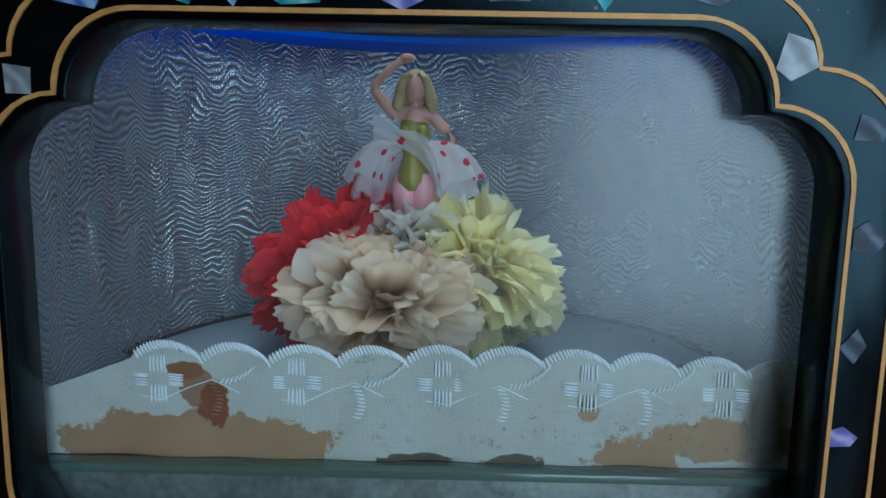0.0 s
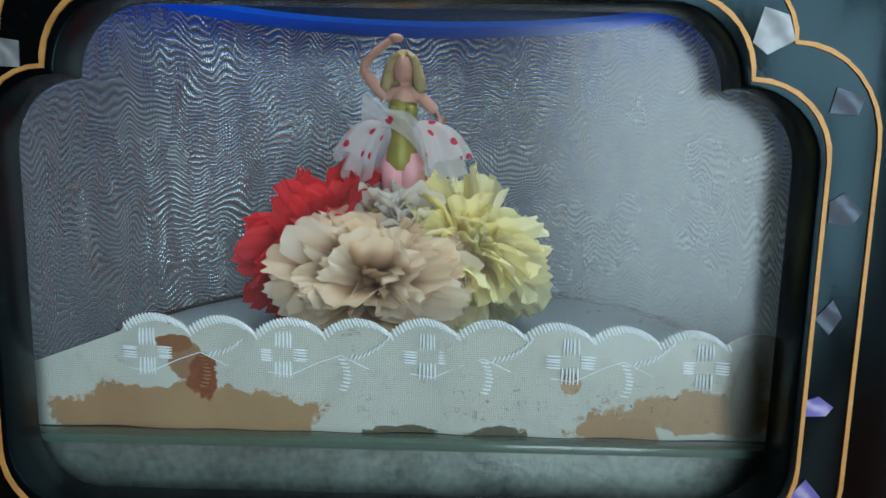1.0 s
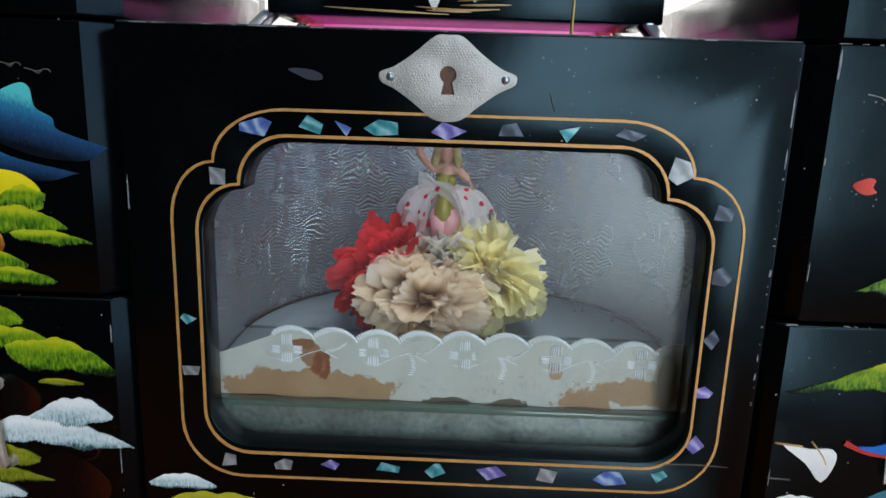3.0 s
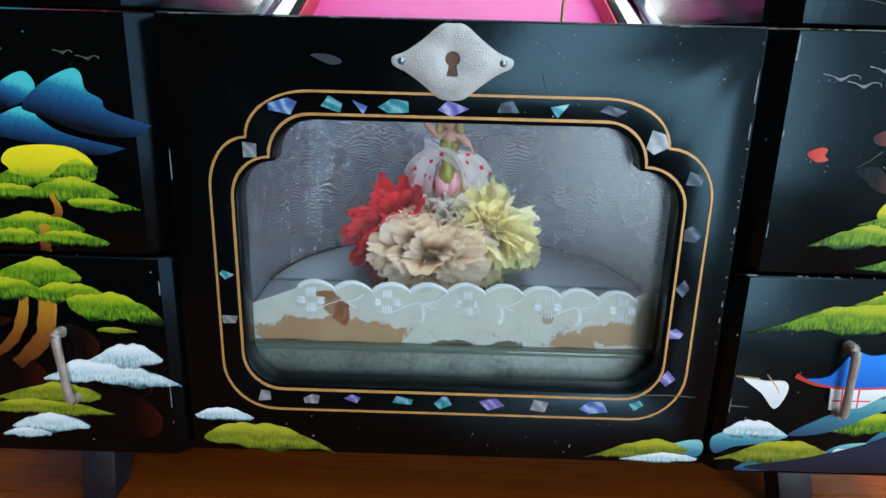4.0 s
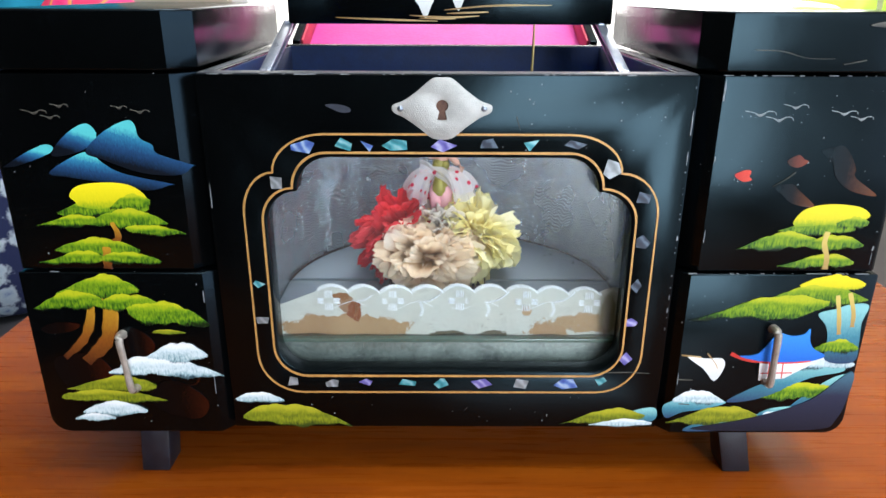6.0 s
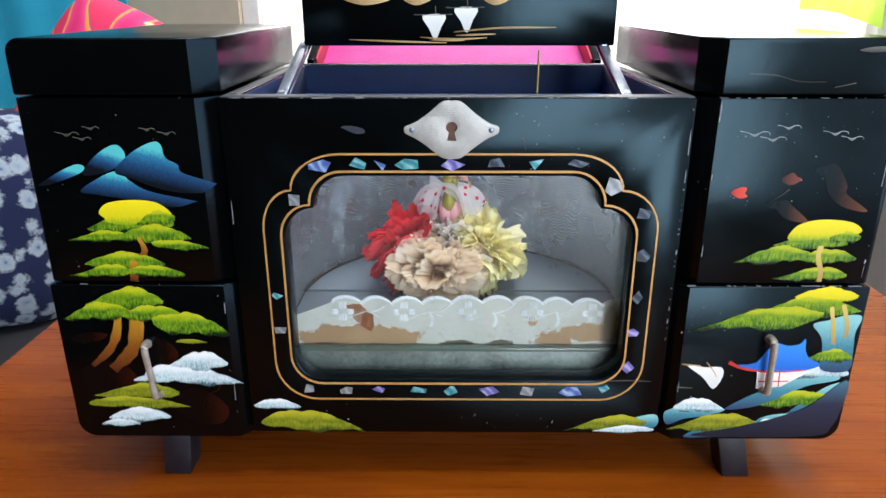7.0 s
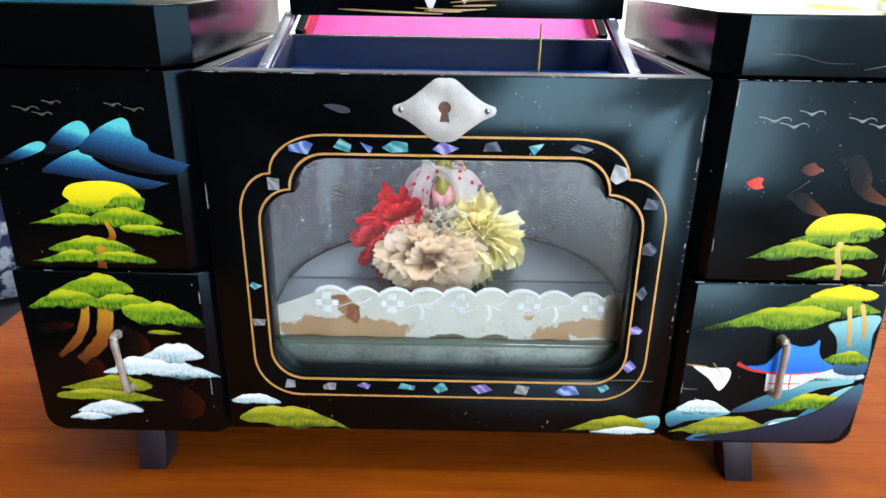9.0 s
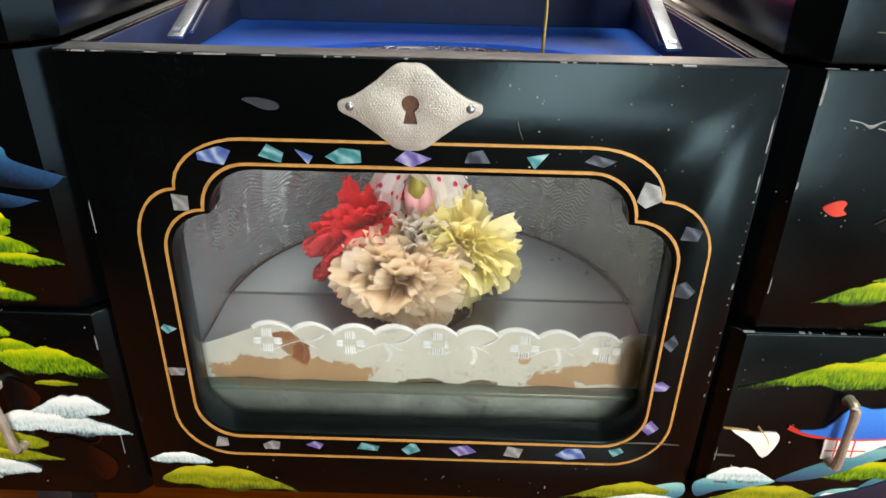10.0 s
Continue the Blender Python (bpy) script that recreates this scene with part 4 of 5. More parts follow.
def right_scenery(tower, low):
    for x, z, s in ((104, 140.6, 1), (110.4, 138.9, 0.9), (115.2, 143, 0.8), (131.4, 141, 0.85), (137.4, 139.3, 0.75)):
        bird(tower, x, z, s, GREY_BIRD)
    shape(tower, "painted_mountain", [(126.5, 128.6), (130, 130), (133.6, 130.4), (137, 126.5), (139, 122.6), (139.6, 119.6), (148, 113.4), (139, 115), (133, 119.6), (130.6, 125)], RUST)
    shape(tower, "painted_mountain", [(112.6, 116.2), (118.4, 117.4), (121, 115.4), (127.6, 109.4), (120, 110.4), (116, 113.4)], RUST)
    shape(tower, "painted_leaf", [(98.6, 120.4), (102, 122.2), (104, 121.8), (103.6, 120), (104.6, 118.8), (101.6, 118.2)], RED)
    shape(tower, "painted_leaf", [(115.6, 125.4), (119, 127.4), (121, 126), (122.6, 125.2), (120, 123.2), (117, 123.6)], DIM_RED)
    clump(tower, 116.6, 143.5, 98.6, 104.6, PINE, 0, 0.35, 0.5, 30)
    shape(tower, "painted_pine_crown", [(121.6, 104.6), (125, 108.6), (133, 110.3), (143, 109.4), (147.4, 106.4), (144, 104.2), (134, 103.2), (126, 102.4), (122, 102.6)], YELLOW)
    clump(tower, 136, 147.6, 101, 106, PINE, 0, 0.5, 0.6, 31)
    clump(tower, 103, 131, 92.8, 100.6, PINE, 0, 0.12, 0.6, 32)
    clump(tower, 126, 147.6, 93, 99.4, PINE, 0, 0.4, 0.4, 33)
    clump(tower, 118.4, 145.4, 86.4, 92.4, PINE, 0, 0.2, 0.45, 34)
    stroke(tower, "painted_trunk", [(134, 100.4), (133.6, 96), (135.4, 91), (135.6, 86.4)], 2.3, PALE_TRUNK)
    f = -1.5
    shape(low, "painted_rock", [(136, 69.6), (142, 71.6), (147, 73.4), (153.4, 73), (152.2, 66), (153, 58), (152.6, 50), (142, 50.6), (141, 60), (139.4, 65)], ROCK, f)
    clump(low, 127, 150.6, 78, 85, YELLOW, f, 0.4, 0.5, 40)
    clump(low, 118, 152.8, 72, 81, PINE, f, 0.35, 0.35, 41)
    clump(low, 89.6, 139, 66, 77.4, PINE, f, 0.08, 0.75, 42)
    stroke(low, "painted_trunk", [(141.4, 77), (143.4, 69), (144.8, 61.4)], 1.9, PALE_TRUNK, f)
    stroke(low, "painted_trunk", [(145.6, 78), (148.4, 70), (149, 64.4)], 1.9, PALE_TRUNK, f)
    clump(low, 136.4, 153.4, 53, 59.6, PINE, f, 0.35, 0.4, 43)
    # temple
    shape(low, "painted_temple_wall", [(118, 49.6), (118.6, 42), (128, 43), (138, 49.6)], WHITE, f, 0)
    for pts in ([(126.6, 49.8), (127, 43)], [(119, 45.2), (130.6, 45.4)], [(121.6, 49.6), (122, 42.4)]):
        stroke(low, "painted_temple_beam", pts, 0.6, RED, f)
    shape(low, "painted_temple_roof", [(109.6, 52.2), (117, 53.4), (122.4, 61.4), (128, 60.6), (132.4, 61.4), (134.2, 63.6), (134.8, 59), (137, 55.4), (141.6, 52.6), (136, 50.2), (126, 49.6), (116, 50.4)], ROOF, f, 3)
    stroke(low, "painted_temple_eave", [(106.6, 53.4), (112, 51), (120, 49.7), (129, 49.6), (136.6, 50.4)], lambda t: 1.5 - 0.9 * t, RED, f)
    shape(low, "painted_sail", [(90.8, 52.2), (97.6, 51.2), (104, 51.2), (105, 47.4), (102, 41.8), (97.4, 47)], WHITE, f, 3)
    stroke(low, "painted_mast", [(88.6, 52.6), (96, 51.8)], 0.45, GOLD_STROKE, f)
    stroke(low, "painted_mast", [(98, 53.6), (101.4, 49.4), (102.6, 47)], 0.5, GOLD_STROKE, f)
    for x, z, w in ((88, 42.4, 6), (90, 31.8, 4)):
        stroke(low, "painted_wave", [(x, z), (x + w, z - 0.3)], 0.3, FAINT_BIRD, f)
    # sea, rocks and foam
    shape(low, "painted_sea", [(96, 20.6), (112, 24), (126, 28), (140, 34), (153, 46), (153.4, 34), (151, 25), (146, 20.8), (120, 19.8)], SEA, f)
    shape(low, "painted_rock", [(108, 32.6), (116, 38.2), (124, 42.4), (138, 50.4), (147, 50), (150, 46), (138, 43), (128, 37.4), (118, 33.4)], ROCK, f)
    shape(low, "painted_rock", [(132, 29.4), (140, 38), (147, 43.4), (152.8, 44.4), (152, 38), (146, 32), (139, 28)], ROCK, f)
    shape(low, "painted_rock", [(114, 21.6), (126, 24.4), (138, 27.4), (148, 33), (152.6, 38.6), (152, 31), (147, 25), (138, 21.8), (126, 20.8)], ROCK, f)
    clump(low, 132, 150, 29.6, 33.8, SNOW, f, 0.15, 0.7, 53, "painted_foam")
    clump(low, 127, 153.6, 46, 52.6, SNOW, f, 0.25, 0.45, 44, "painted_foam")
    clump(low, 120.6, 144, 32.6, 41.6, PINE, f, 0.2, 0.5, 45)
    clump(low, 134, 148.6, 33.6, 40.6, PINE, f, 0.4, 0.5, 46)
    shape(low, "painted_rock", [(84.2, 30.4), (88, 33), (97, 35.4), (108, 32.4), (100, 29.4), (92, 28), (86, 25.4)], ROCK, f)
    clump(low, 87.6, 107.6, 31, 37.8, SNOW, f, 0.35, 0.2, 47, "painted_foam")
    shape(low, "painted_rock", [(93, 19.6), (104, 25.6), (118, 27.6), (124, 24), (112, 20.4)], ROCK, f)
    clump(low, 86, 121, 21.4, 31, OLIVE, f, 0.2, 0.55, 48)
    shape(low, "painted_rock", [(121, 26.6), (126, 29.8), (136, 30.4), (141, 27), (132, 25)], ROCK, f)
    clump(low, 122.6, 141, 23.8, 28.8, SNOW, f, 0.6, 0.15, 49, "painted_foam")


TOWERS = [o for o in BOX.children if o.name.startswith("tower_cabinet")]
left_scenery(TOWERS[0], DOOR_L)
centre_scenery(FRONT)
right_scenery(TOWERS[1], DOOR_R)


def boats_on_tray():
    tray = next(o for o in BOX.children if o.name.startswith("raised_tray"))
    f = 88.0
    for x, z, s in ((-7.6, 177.4, 1), (6.6, 180.4, 1)):
        shape(tray, "painted_sail", [(x - 5.2, z), (x + 5, z + 0.2), (x + 3, z - 5), (x + 0.4, z - 10.4), (x - 2.4, z - 5.4)], WHITE, f, 3)
        stroke(tray, "painted_mast", [(x - 9, z + 0.4), (x, z + 0.3), (x + 8, z + 0.6)], 0.4, FAINT_BIRD, f)
        stroke(tray, "painted_mast", [(x + 0.6, z), (x + 0.6, z + 4)], 0.4, FAINT_BIRD, f)
    for pts in ([(-46, 167.2), (-25, 166.4), (-2, 165.8)], [(-14, 168.2), (2, 167.4), (16, 168)], [(1, 170.4), (22, 172.2), (47, 172.4)], [(-10, 167), (6, 166.8)], [(2, 169), (20, 169.6)]):
        stroke(tray, "painted_wave", pts, lambda t: 0.7 * math.sin(3.1 * (0.05 + 0.9 * t)) + 0.15, GOLD_STROKE, f)
    for x, w in ((-37, 11), (-15, 6.5), (20, 6)):
        shape(tray, "painted_cloud", [(x - w, 184.6), (x - w * 0.5, 182.4), (x, 181.9), (x + w * 0.6, 183), (x + w, 184.8), (x, 184.9)], GOLD_STROKE, f)


boats_on_tray()


def handle(door_ob, x, z0, z1, lean):
    y = -1.5
    pts = [(x, y, z1), (x, y - 2.8, z1 + 0.5), (x + lean * 0.2, y - 4.4, z1 - 1.2), (x + lean * 0.5, y - 4.2, (z0 + z1) / 2), (x + lean * 0.8, y - 3.8, z0 + 1.6), (x + lean, y - 1.8, z0 + 0.2), (x + lean, y, z0)]
    line = [tuple(p) for p in spline(pts, 4, False)]
    n = len(line)
    part("handle", tube(line, [1.15 + 0.45 * abs(math.cos(3.14 * i / (n - 1))) for i in range(n)], 10), HANDLE, door_ob, "tarnished metal bar handle")
    for z, dx in ((z1, 0), (z0, lean)):
        part("screw_plate", tube([(x + dx, y - 0.7, z), (x + dx, y + 0.1, z)], [1.6, 1.9], 14), HANDLE, door_ob)


handle(DOOR_L, -116, 38.5, 60.5, 2)
handle(DOOR_R, 120.6, 41.5, 63.5, 1)


# ---- lace along the stage ----
def lace_material():
    m, nt, p = principled("old_white_lace")
    v = coords(nt)
    sep = nt.nodes.new("ShaderNodeSeparateXYZ")
    nt.links.new(v, sep.inputs[0])
    x, z = sep.outputs[0], sep.outputs[2]
    n = noise_tex(nt, v, 150, 8, 0.72)
    weave = nt.nodes.new("ShaderNodeTexWave")
    weave.inputs["Scale"].default_value = 820
    weave.bands_direction = "X"
    nt.links.new(v, weave.inputs["Vector"])
    weave2 = nt.nodes.new("ShaderNodeTexWave")
    weave2.inputs["Scale"].default_value = 820
    weave2.bands_direction = "Z"
    nt.links.new(v, weave2.inputs["Vector"])
    cloth = maths(nt, "MULTIPLY", weave.outputs[1], weave2.outputs[1])
    base = mixc(nt, cloth, (0.50, 0.52, 0.46), (0.68, 0.69, 0.62))
    base = mixc(nt, ramp(nt, noise_tex(nt, v, 40, 3), [(0.4, 0.0), (0.75, 0.35)]), base, (0.58, 0.52, 0.38))

    def blot(cx, cz, rx, rz, wob, soft=0.94):
        dx = maths(nt, "DIVIDE", maths(nt, "SUBTRACT", x, cx * MM), rx * MM)
        dz = maths(nt, "DIVIDE", maths(nt, "SUBTRACT", z, cz * MM), rz * MM)
        d = maths(nt, "SQRT", maths(nt, "ADD", maths(nt, "MULTIPLY", dx, dx), maths(nt, "MULTIPLY", dz, dz)))
        d = maths(nt, "MULTIPLY_ADD", maths(nt, "SUBTRACT", n, 0.5), wob, d)
        return ramp(nt, d, [(soft, 1.0), (1.0, 0.0)])

    for cx, cz, rx, rz, wob, col in ((-40, 55.5, 23, 6.0, 1.7, (0.36, 0.22, 0.105)), (-28, 56, 16, 5.0, 1.7, (0.38, 0.245, 0.12)), (56, 58, 17, 4.2, 1.8, (0.40, 0.26, 0.13)),
                                     (42, 54.5, 9, 3.0, 2.4, (0.38, 0.23, 0.11)), (-36, 66, 3.4, 3.4, 1.6, (0.30, 0.17, 0.09)), (-33, 63, 2.8, 4.2, 2.2, (0.22, 0.06, 0.015)),
                                     (32.6, 63.2, 2.0, 2.2, 0.8, (0.45, 0.30, 0.16)), (-38.5, 69, 3.4, 1.8, 2.0, (0.24, 0.10, 0.03)), (64, 62, 4.5, 13, 0.7, (0.13, 0.11, 0.035)),
                                     (20, 53, 6, 1.7, 2.6, (0.10, 0.09, 0.05)), (2, 53, 6, 1.6, 2.6, (0.10, 0.09, 0.05))):
        base = mixc(nt, blot(cx, cz, rx, rz, wob, 0.55 if cx == 64 else 0.9), base, col)
    base = mixc(nt, 1.0, base, ramp(nt, n, [(0.28, 0.84), (0.5, 1.0)]), "MULTIPLY")
    base = mixc(nt, 1.0, base, ramp(nt, cloth, [(0.0, 0.86), (0.5, 1.0)]), "MULTIPLY")
    # soot specks along the lower half
    sp = noise_tex(nt, v, 900, 2, 0.8)
    band = maths(nt, "MULTIPLY", ramp(nt, z, [(0.0555, 0.0), (0.0575, 1.0)]), ramp(nt, z, [(0.0615, 1.0), (0.064, 0.0)]))
    band = maths(nt, "MULTIPLY", band, ramp(nt, maths(nt, "MULTIPLY_ADD", x, 6.0, 0.3), [(0.1, 0.0), (0.6, 1.0)]))
    base = mixc(nt, maths(nt, "MULTIPLY", ramp(nt, sp, [(0.62, 0.0), (0.68, 1.0)]), band), base, (0.04, 0.03, 0.02))
    grime = maths(nt, "MULTIPLY", ramp(nt, noise_tex(nt, v, 420, 3, 0.8), [(0.60, 0.0), (0.70, 0.7)]), ramp(nt, noise_tex(nt, v, 60, 2), [(0.45, 0.0), (0.6, 1.0)]))
    base = mixc(nt, grime, base, (0.20, 0.19, 0.16))
    nt.links.new(base, p.inputs["Base Color"])
    p.inputs["Roughness"].default_value = 0.85
    bump(nt, p, cloth, 0.3, 0.0002)
    return m


LACE = lace_material()
THREAD = surface("white_thread", (0.74, 0.79, 0.82), (0.90, 0.93, 0.95), 300, (0.28, 0.45), 0, 0.3)
STAINED = surface("rusty_thread", (0.22, 0.07, 0.02), (0.42, 0.20, 0.08), 300, (0.6, 0.8), 0, 0.3)


def lace_y(x):
    return 13.6 + 0.25 * math.sin(x * 0.35) + 0.2 * math.sin(x * 0.11 + 1)


def lace_top(x):
    if x < -47.5:
        return 71.0 - 6.0 * (-47.5 - x) / 16.0
    s = (x + 47.5) / 11.95 % 1.0
    droop = 1.1 * max(0, (x - 35) / 30)
    return 71.4 + 0.2 * math.sin(x * 0.09) + 2.8 * math.sin(math.pi * s) ** 0.7 - droop


def lace():
    trim = thing("lace_trim", "stained white lace trim with scalloped edge before the stage", "lace trim", (0, 0, 0))
    bm, cols = bmesh.new(), []
    xs = [-64 + 0.5 * i for i in range(int(134 / 0.5) + 1)]
    for x in xs:
        top = lace_top(x)
        cols.append([bm.verts.new((x, lace_y(x) + 0.18 * math.sin(3 * t + x * 0.2), 53.05 + (top - 53.05) * t)) for t in (0, 0.25, 0.5, 0.75, 1)])
    for a, b in zip(cols, cols[1:]):
        for k in range(4):
            bm.faces.new((a[k], b[k], b[k + 1], a[k + 1]))
    r = bmesh.ops.extrude_face_region(bm, geom=bm.faces[:])
    for v in r["geom"]:
        if isinstance(v, bmesh.types.BMVert):
            v.co.y += 0.35
    bmesh.ops.recalc_face_normals(bm, faces=bm.faces)
    part("cloth", bm, LACE, trim)

    def stitch(bm2, a, b, r=0.22):
        a, b = Vector(a), Vector(b)
        t = tube([a, a.lerp(b, 0.25) + Vector((0, -0.12, 0)), a.lerp(b, 0.75) + Vector((0, -0.12, 0)), b], [r * 0.5, r, r, r * 0.5], 5)
        me = bpy.data.meshes.new("t")
        t.to_mesh(me)
        t.free()
        bm2.from_mesh(me)
        bpy.data.meshes.remove(me)

    rnd = random.Random(11)
    bm = bmesh.new()
    x = -47.0
    while x < 61:
        z = lace_top(x)
        stitch(bm, (x - 0.3, lace_y(x) - 0.15, z + 0.25), (x + 0.55, lace_y(x) - 0.2, z - 1.25 + rnd.uniform(-0.15, 0.15)), 0.2)
        x += 0.6
    part("scallop_stitching", bm, THREAD, trim, "corded white scallop stitching")
    for i, cx in enumerate((-43.0, -18.6, 7.0, 32.4, 56.4)):
        cz = 67.4 if i < 4 else 66.6
        bm = bmesh.new()
        for ox, oz, vert in ((0, 2.7, True), (0, -2.7, True), (-3.1, 0, False), (3.1, 0, False)):
            for k in range(5):
                o = (k - 2) * 0.62 + rnd.uniform(-0.1, 0.1)
                if vert:
                    stitch(bm, (cx + ox + o, lace_y(cx) - 0.15, cz + oz + 1.6), (cx + ox + o * 1.1, lace_y(cx) - 0.15, cz + oz - 1.5), 0.19)
                else:
                    stitch(bm, (cx + ox - 1.3, lace_y(cx) - 0.15, cz + oz + o * 0.8), (cx + ox + 1.3, lace_y(cx) - 0.15, cz + oz + o * 0.8 - 0.2), 0.19)
        part("embroidered_cross", bm, THREAD, trim, "white satin stitch cross")
    for i, cx in enumerate((-33.6, -8.4, 17.0, 42.0)):
        bm = bmesh.new()
        for k in range(9):
            a = k / 8
            stitch(bm, (cx - 0.5 + 0.9 * math.sin(a * 3), lace_y(cx) - 0.15, 66.8 - 5.6 * a), (cx + 1.0 + 0.9 * math.sin(a * 3), lace_y(cx) - 0.15, 67.2 - 5.6 * a - 0.6), 0.18)
        part("embroidered_stem", bm, STAINED if i == 0 else THREAD, trim, "rust stained stitching" if i == 0 else "")
        bm = bmesh.new()
        for k in range(9):
            a = k / 8
            stitch(bm, (cx + 1.5 + 6.6 * a, lace_y(cx + 4) - 0.15, 66.6 + 3.6 * a * a), (cx + 2.2 + 6.6 * a, lace_y(cx + 4) - 0.15, 67.8 + 3.6 * a * a), 0.18)
        part("embroidered_leaf", bm, THREAD, trim)
        bm = tube([(cx - 13, lace_y(cx - 13) - 0.1, 64.2), (cx - 9, lace_y(cx - 9) - 0.1, 63.6), (cx - 4, lace_y(cx - 4) - 0.1, 66), (cx, lace_y(cx) - 0.1, 67.4), (cx + 5, lace_y(cx + 5) - 0.1, 65)], 0.1, 5)
        part("vine_thread", bm, THREAD, trim)


lace()


# ---- paper flowers and the dancer ----
def petal_mesh(name, seed, material, long, wide, bend):
    """A pleated crepe petal whose rounded, pinked tip rolls outwards."""
    rnd = random.Random(seed)
    bm = bmesh.new()
    ph = [rnd.uniform(0, 6.28) for _ in range(5)]
    nu, nv = 14, 8
    grid = []
    k1, k2 = rnd.uniform(2.5, 4.0), rnd.uniform(8, 12)
    jag = [rnd.uniform(-1, 1) for _ in range(nu + 1)]
    roll = radians(bend * rnd.uniform(0.6, 1.3))
    y = z = 0.0
    for j in range(nv + 1):
        t = j / nv
        ang = roll * t ** 1.6
        if j:
            y -= long / nv * math.sin(ang)
            z += long / nv * math.cos(ang)
        w = wide * (0.14 + 0.86 * math.sin(min(1.0, 0.08 + 0.92 * t) * 1.9) ** 0.9)
        row = []
        for i in range(nu + 1):
            s = 2 * i / nu - 1
            pleat = t * (1.2 * math.sin(k1 * s + ph[0]) + 0.62 * math.sin(k2 * s + ph[1] + 2 * t) + 0.3 * math.sin(19 * s + ph[4]) + 0.5 * t * math.sin(5 * t + 2 * s + ph[2]))
            tip = (0.04 * long * jag[i] if j == nv else 0.0) - 0.20 * long * t ** 3 * s ** 4
            cup = 1.1 * s * s * t
            row.append(bm.verts.new((0.5 * w * s + 0.35 * t * math.sin(7 * t + ph[3]), y + (pleat + cup) * math.cos(ang) - tip * math.sin(ang), z + (pleat + cup) * math.sin(ang) + tip * math.cos(ang))))
        grid.append(row)
    for a, b in zip(grid, grid[1:]):
        for i in range(nu):
            bm.faces.new((a[i], a[i + 1], b[i + 1], b[i]))
    for f in bm.faces:
        f.smooth = True
    for v in bm.verts:
        v.co *= MM
    me = bpy.data.meshes.new(name)
    bm.to_mesh(me)
    bm.free()
    me.materials.append(material)
    return me


def paper_flower(label, at, axis, radius, count, spread, material, wide=10, seed=0, squash=1.0, bend=40):
    """Ruffled paper petals set round a small core, facing along the axis."""
    fl = thing("paper_flower", label, "paper flower", at, "paper flowers round the dancer")
    rnd = random.Random(seed)
    meshes = [petal_mesh("petal", seed * 10 + k, material, radius * (0.92 + 0.07 * k), wide * (0.85 + 0.1 * k), bend) for k in range(5)]
    core = bmesh.new()
    bmesh.ops.create_icosphere(core, subdivisions=2, radius=radius * 0.42)
    part("core", core, material, fl)
    ax = Vector(axis).normalized()
    q = Vector((0, 0, 1)).rotation_difference(ax).to_matrix()
    for i in range(count):
        t = (i + 0.5) / count
        pol = math.acos(1 - t * (1 - math.cos(radians(spread)))) + rnd.uniform(-0.08, 0.08)
        az = i * 2.39996 + rnd.uniform(-0.2, 0.2)
        d = q @ Vector((math.sin(pol) * math.cos(az), math.sin(pol) * math.sin(az), math.cos(pol)))
        d.z *= squash
        side = d.cross(ax) if d.cross(ax).length > 0.05 else d.orthogonal()
        zx = d.normalized()
        yx = (ax - zx * ax.dot(zx))
        yx = yx.normalized() if yx.length > 0.05 else side.normalized()
        xx = yx.cross(zx).normalized()
        m = Matrix((xx, yx, zx)).transposed().to_4x4()
        ob = new("petal", rnd.choice(meshes))
        ob.parent = fl
        s = rnd.uniform(0.86, 1.08)
        ob.matrix_basis = Matrix.Translation(zx * radius * 0.06 * MM) @ m @ pose(0, 0, 0, rnd.uniform(-16, 16), rnd.uniform(-12, 12), rnd.uniform(-50, 50)) @ Matrix.Scale(s, 4)
    return fl


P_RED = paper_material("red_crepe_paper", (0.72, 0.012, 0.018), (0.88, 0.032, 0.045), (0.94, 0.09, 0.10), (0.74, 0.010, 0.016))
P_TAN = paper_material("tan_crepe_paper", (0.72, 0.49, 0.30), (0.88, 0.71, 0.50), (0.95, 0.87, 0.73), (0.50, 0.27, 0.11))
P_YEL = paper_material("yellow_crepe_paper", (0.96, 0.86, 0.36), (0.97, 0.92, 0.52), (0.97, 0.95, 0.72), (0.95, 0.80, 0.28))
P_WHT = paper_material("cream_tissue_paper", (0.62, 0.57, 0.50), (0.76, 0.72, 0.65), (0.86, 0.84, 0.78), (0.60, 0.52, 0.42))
CX, CY = -2.0, 50.0
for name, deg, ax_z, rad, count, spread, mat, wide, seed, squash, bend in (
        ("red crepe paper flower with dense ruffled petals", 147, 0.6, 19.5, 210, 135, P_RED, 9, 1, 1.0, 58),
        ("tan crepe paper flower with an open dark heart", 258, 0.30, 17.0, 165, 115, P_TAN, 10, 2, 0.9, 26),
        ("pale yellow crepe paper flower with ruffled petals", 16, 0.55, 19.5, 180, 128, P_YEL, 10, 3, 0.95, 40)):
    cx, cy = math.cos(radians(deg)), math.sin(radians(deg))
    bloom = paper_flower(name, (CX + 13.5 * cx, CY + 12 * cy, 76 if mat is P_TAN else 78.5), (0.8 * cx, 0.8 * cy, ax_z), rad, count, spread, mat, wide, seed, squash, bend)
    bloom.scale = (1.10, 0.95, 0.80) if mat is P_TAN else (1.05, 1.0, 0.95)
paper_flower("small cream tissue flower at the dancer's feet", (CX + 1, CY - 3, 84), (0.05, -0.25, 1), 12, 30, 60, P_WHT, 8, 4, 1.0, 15)


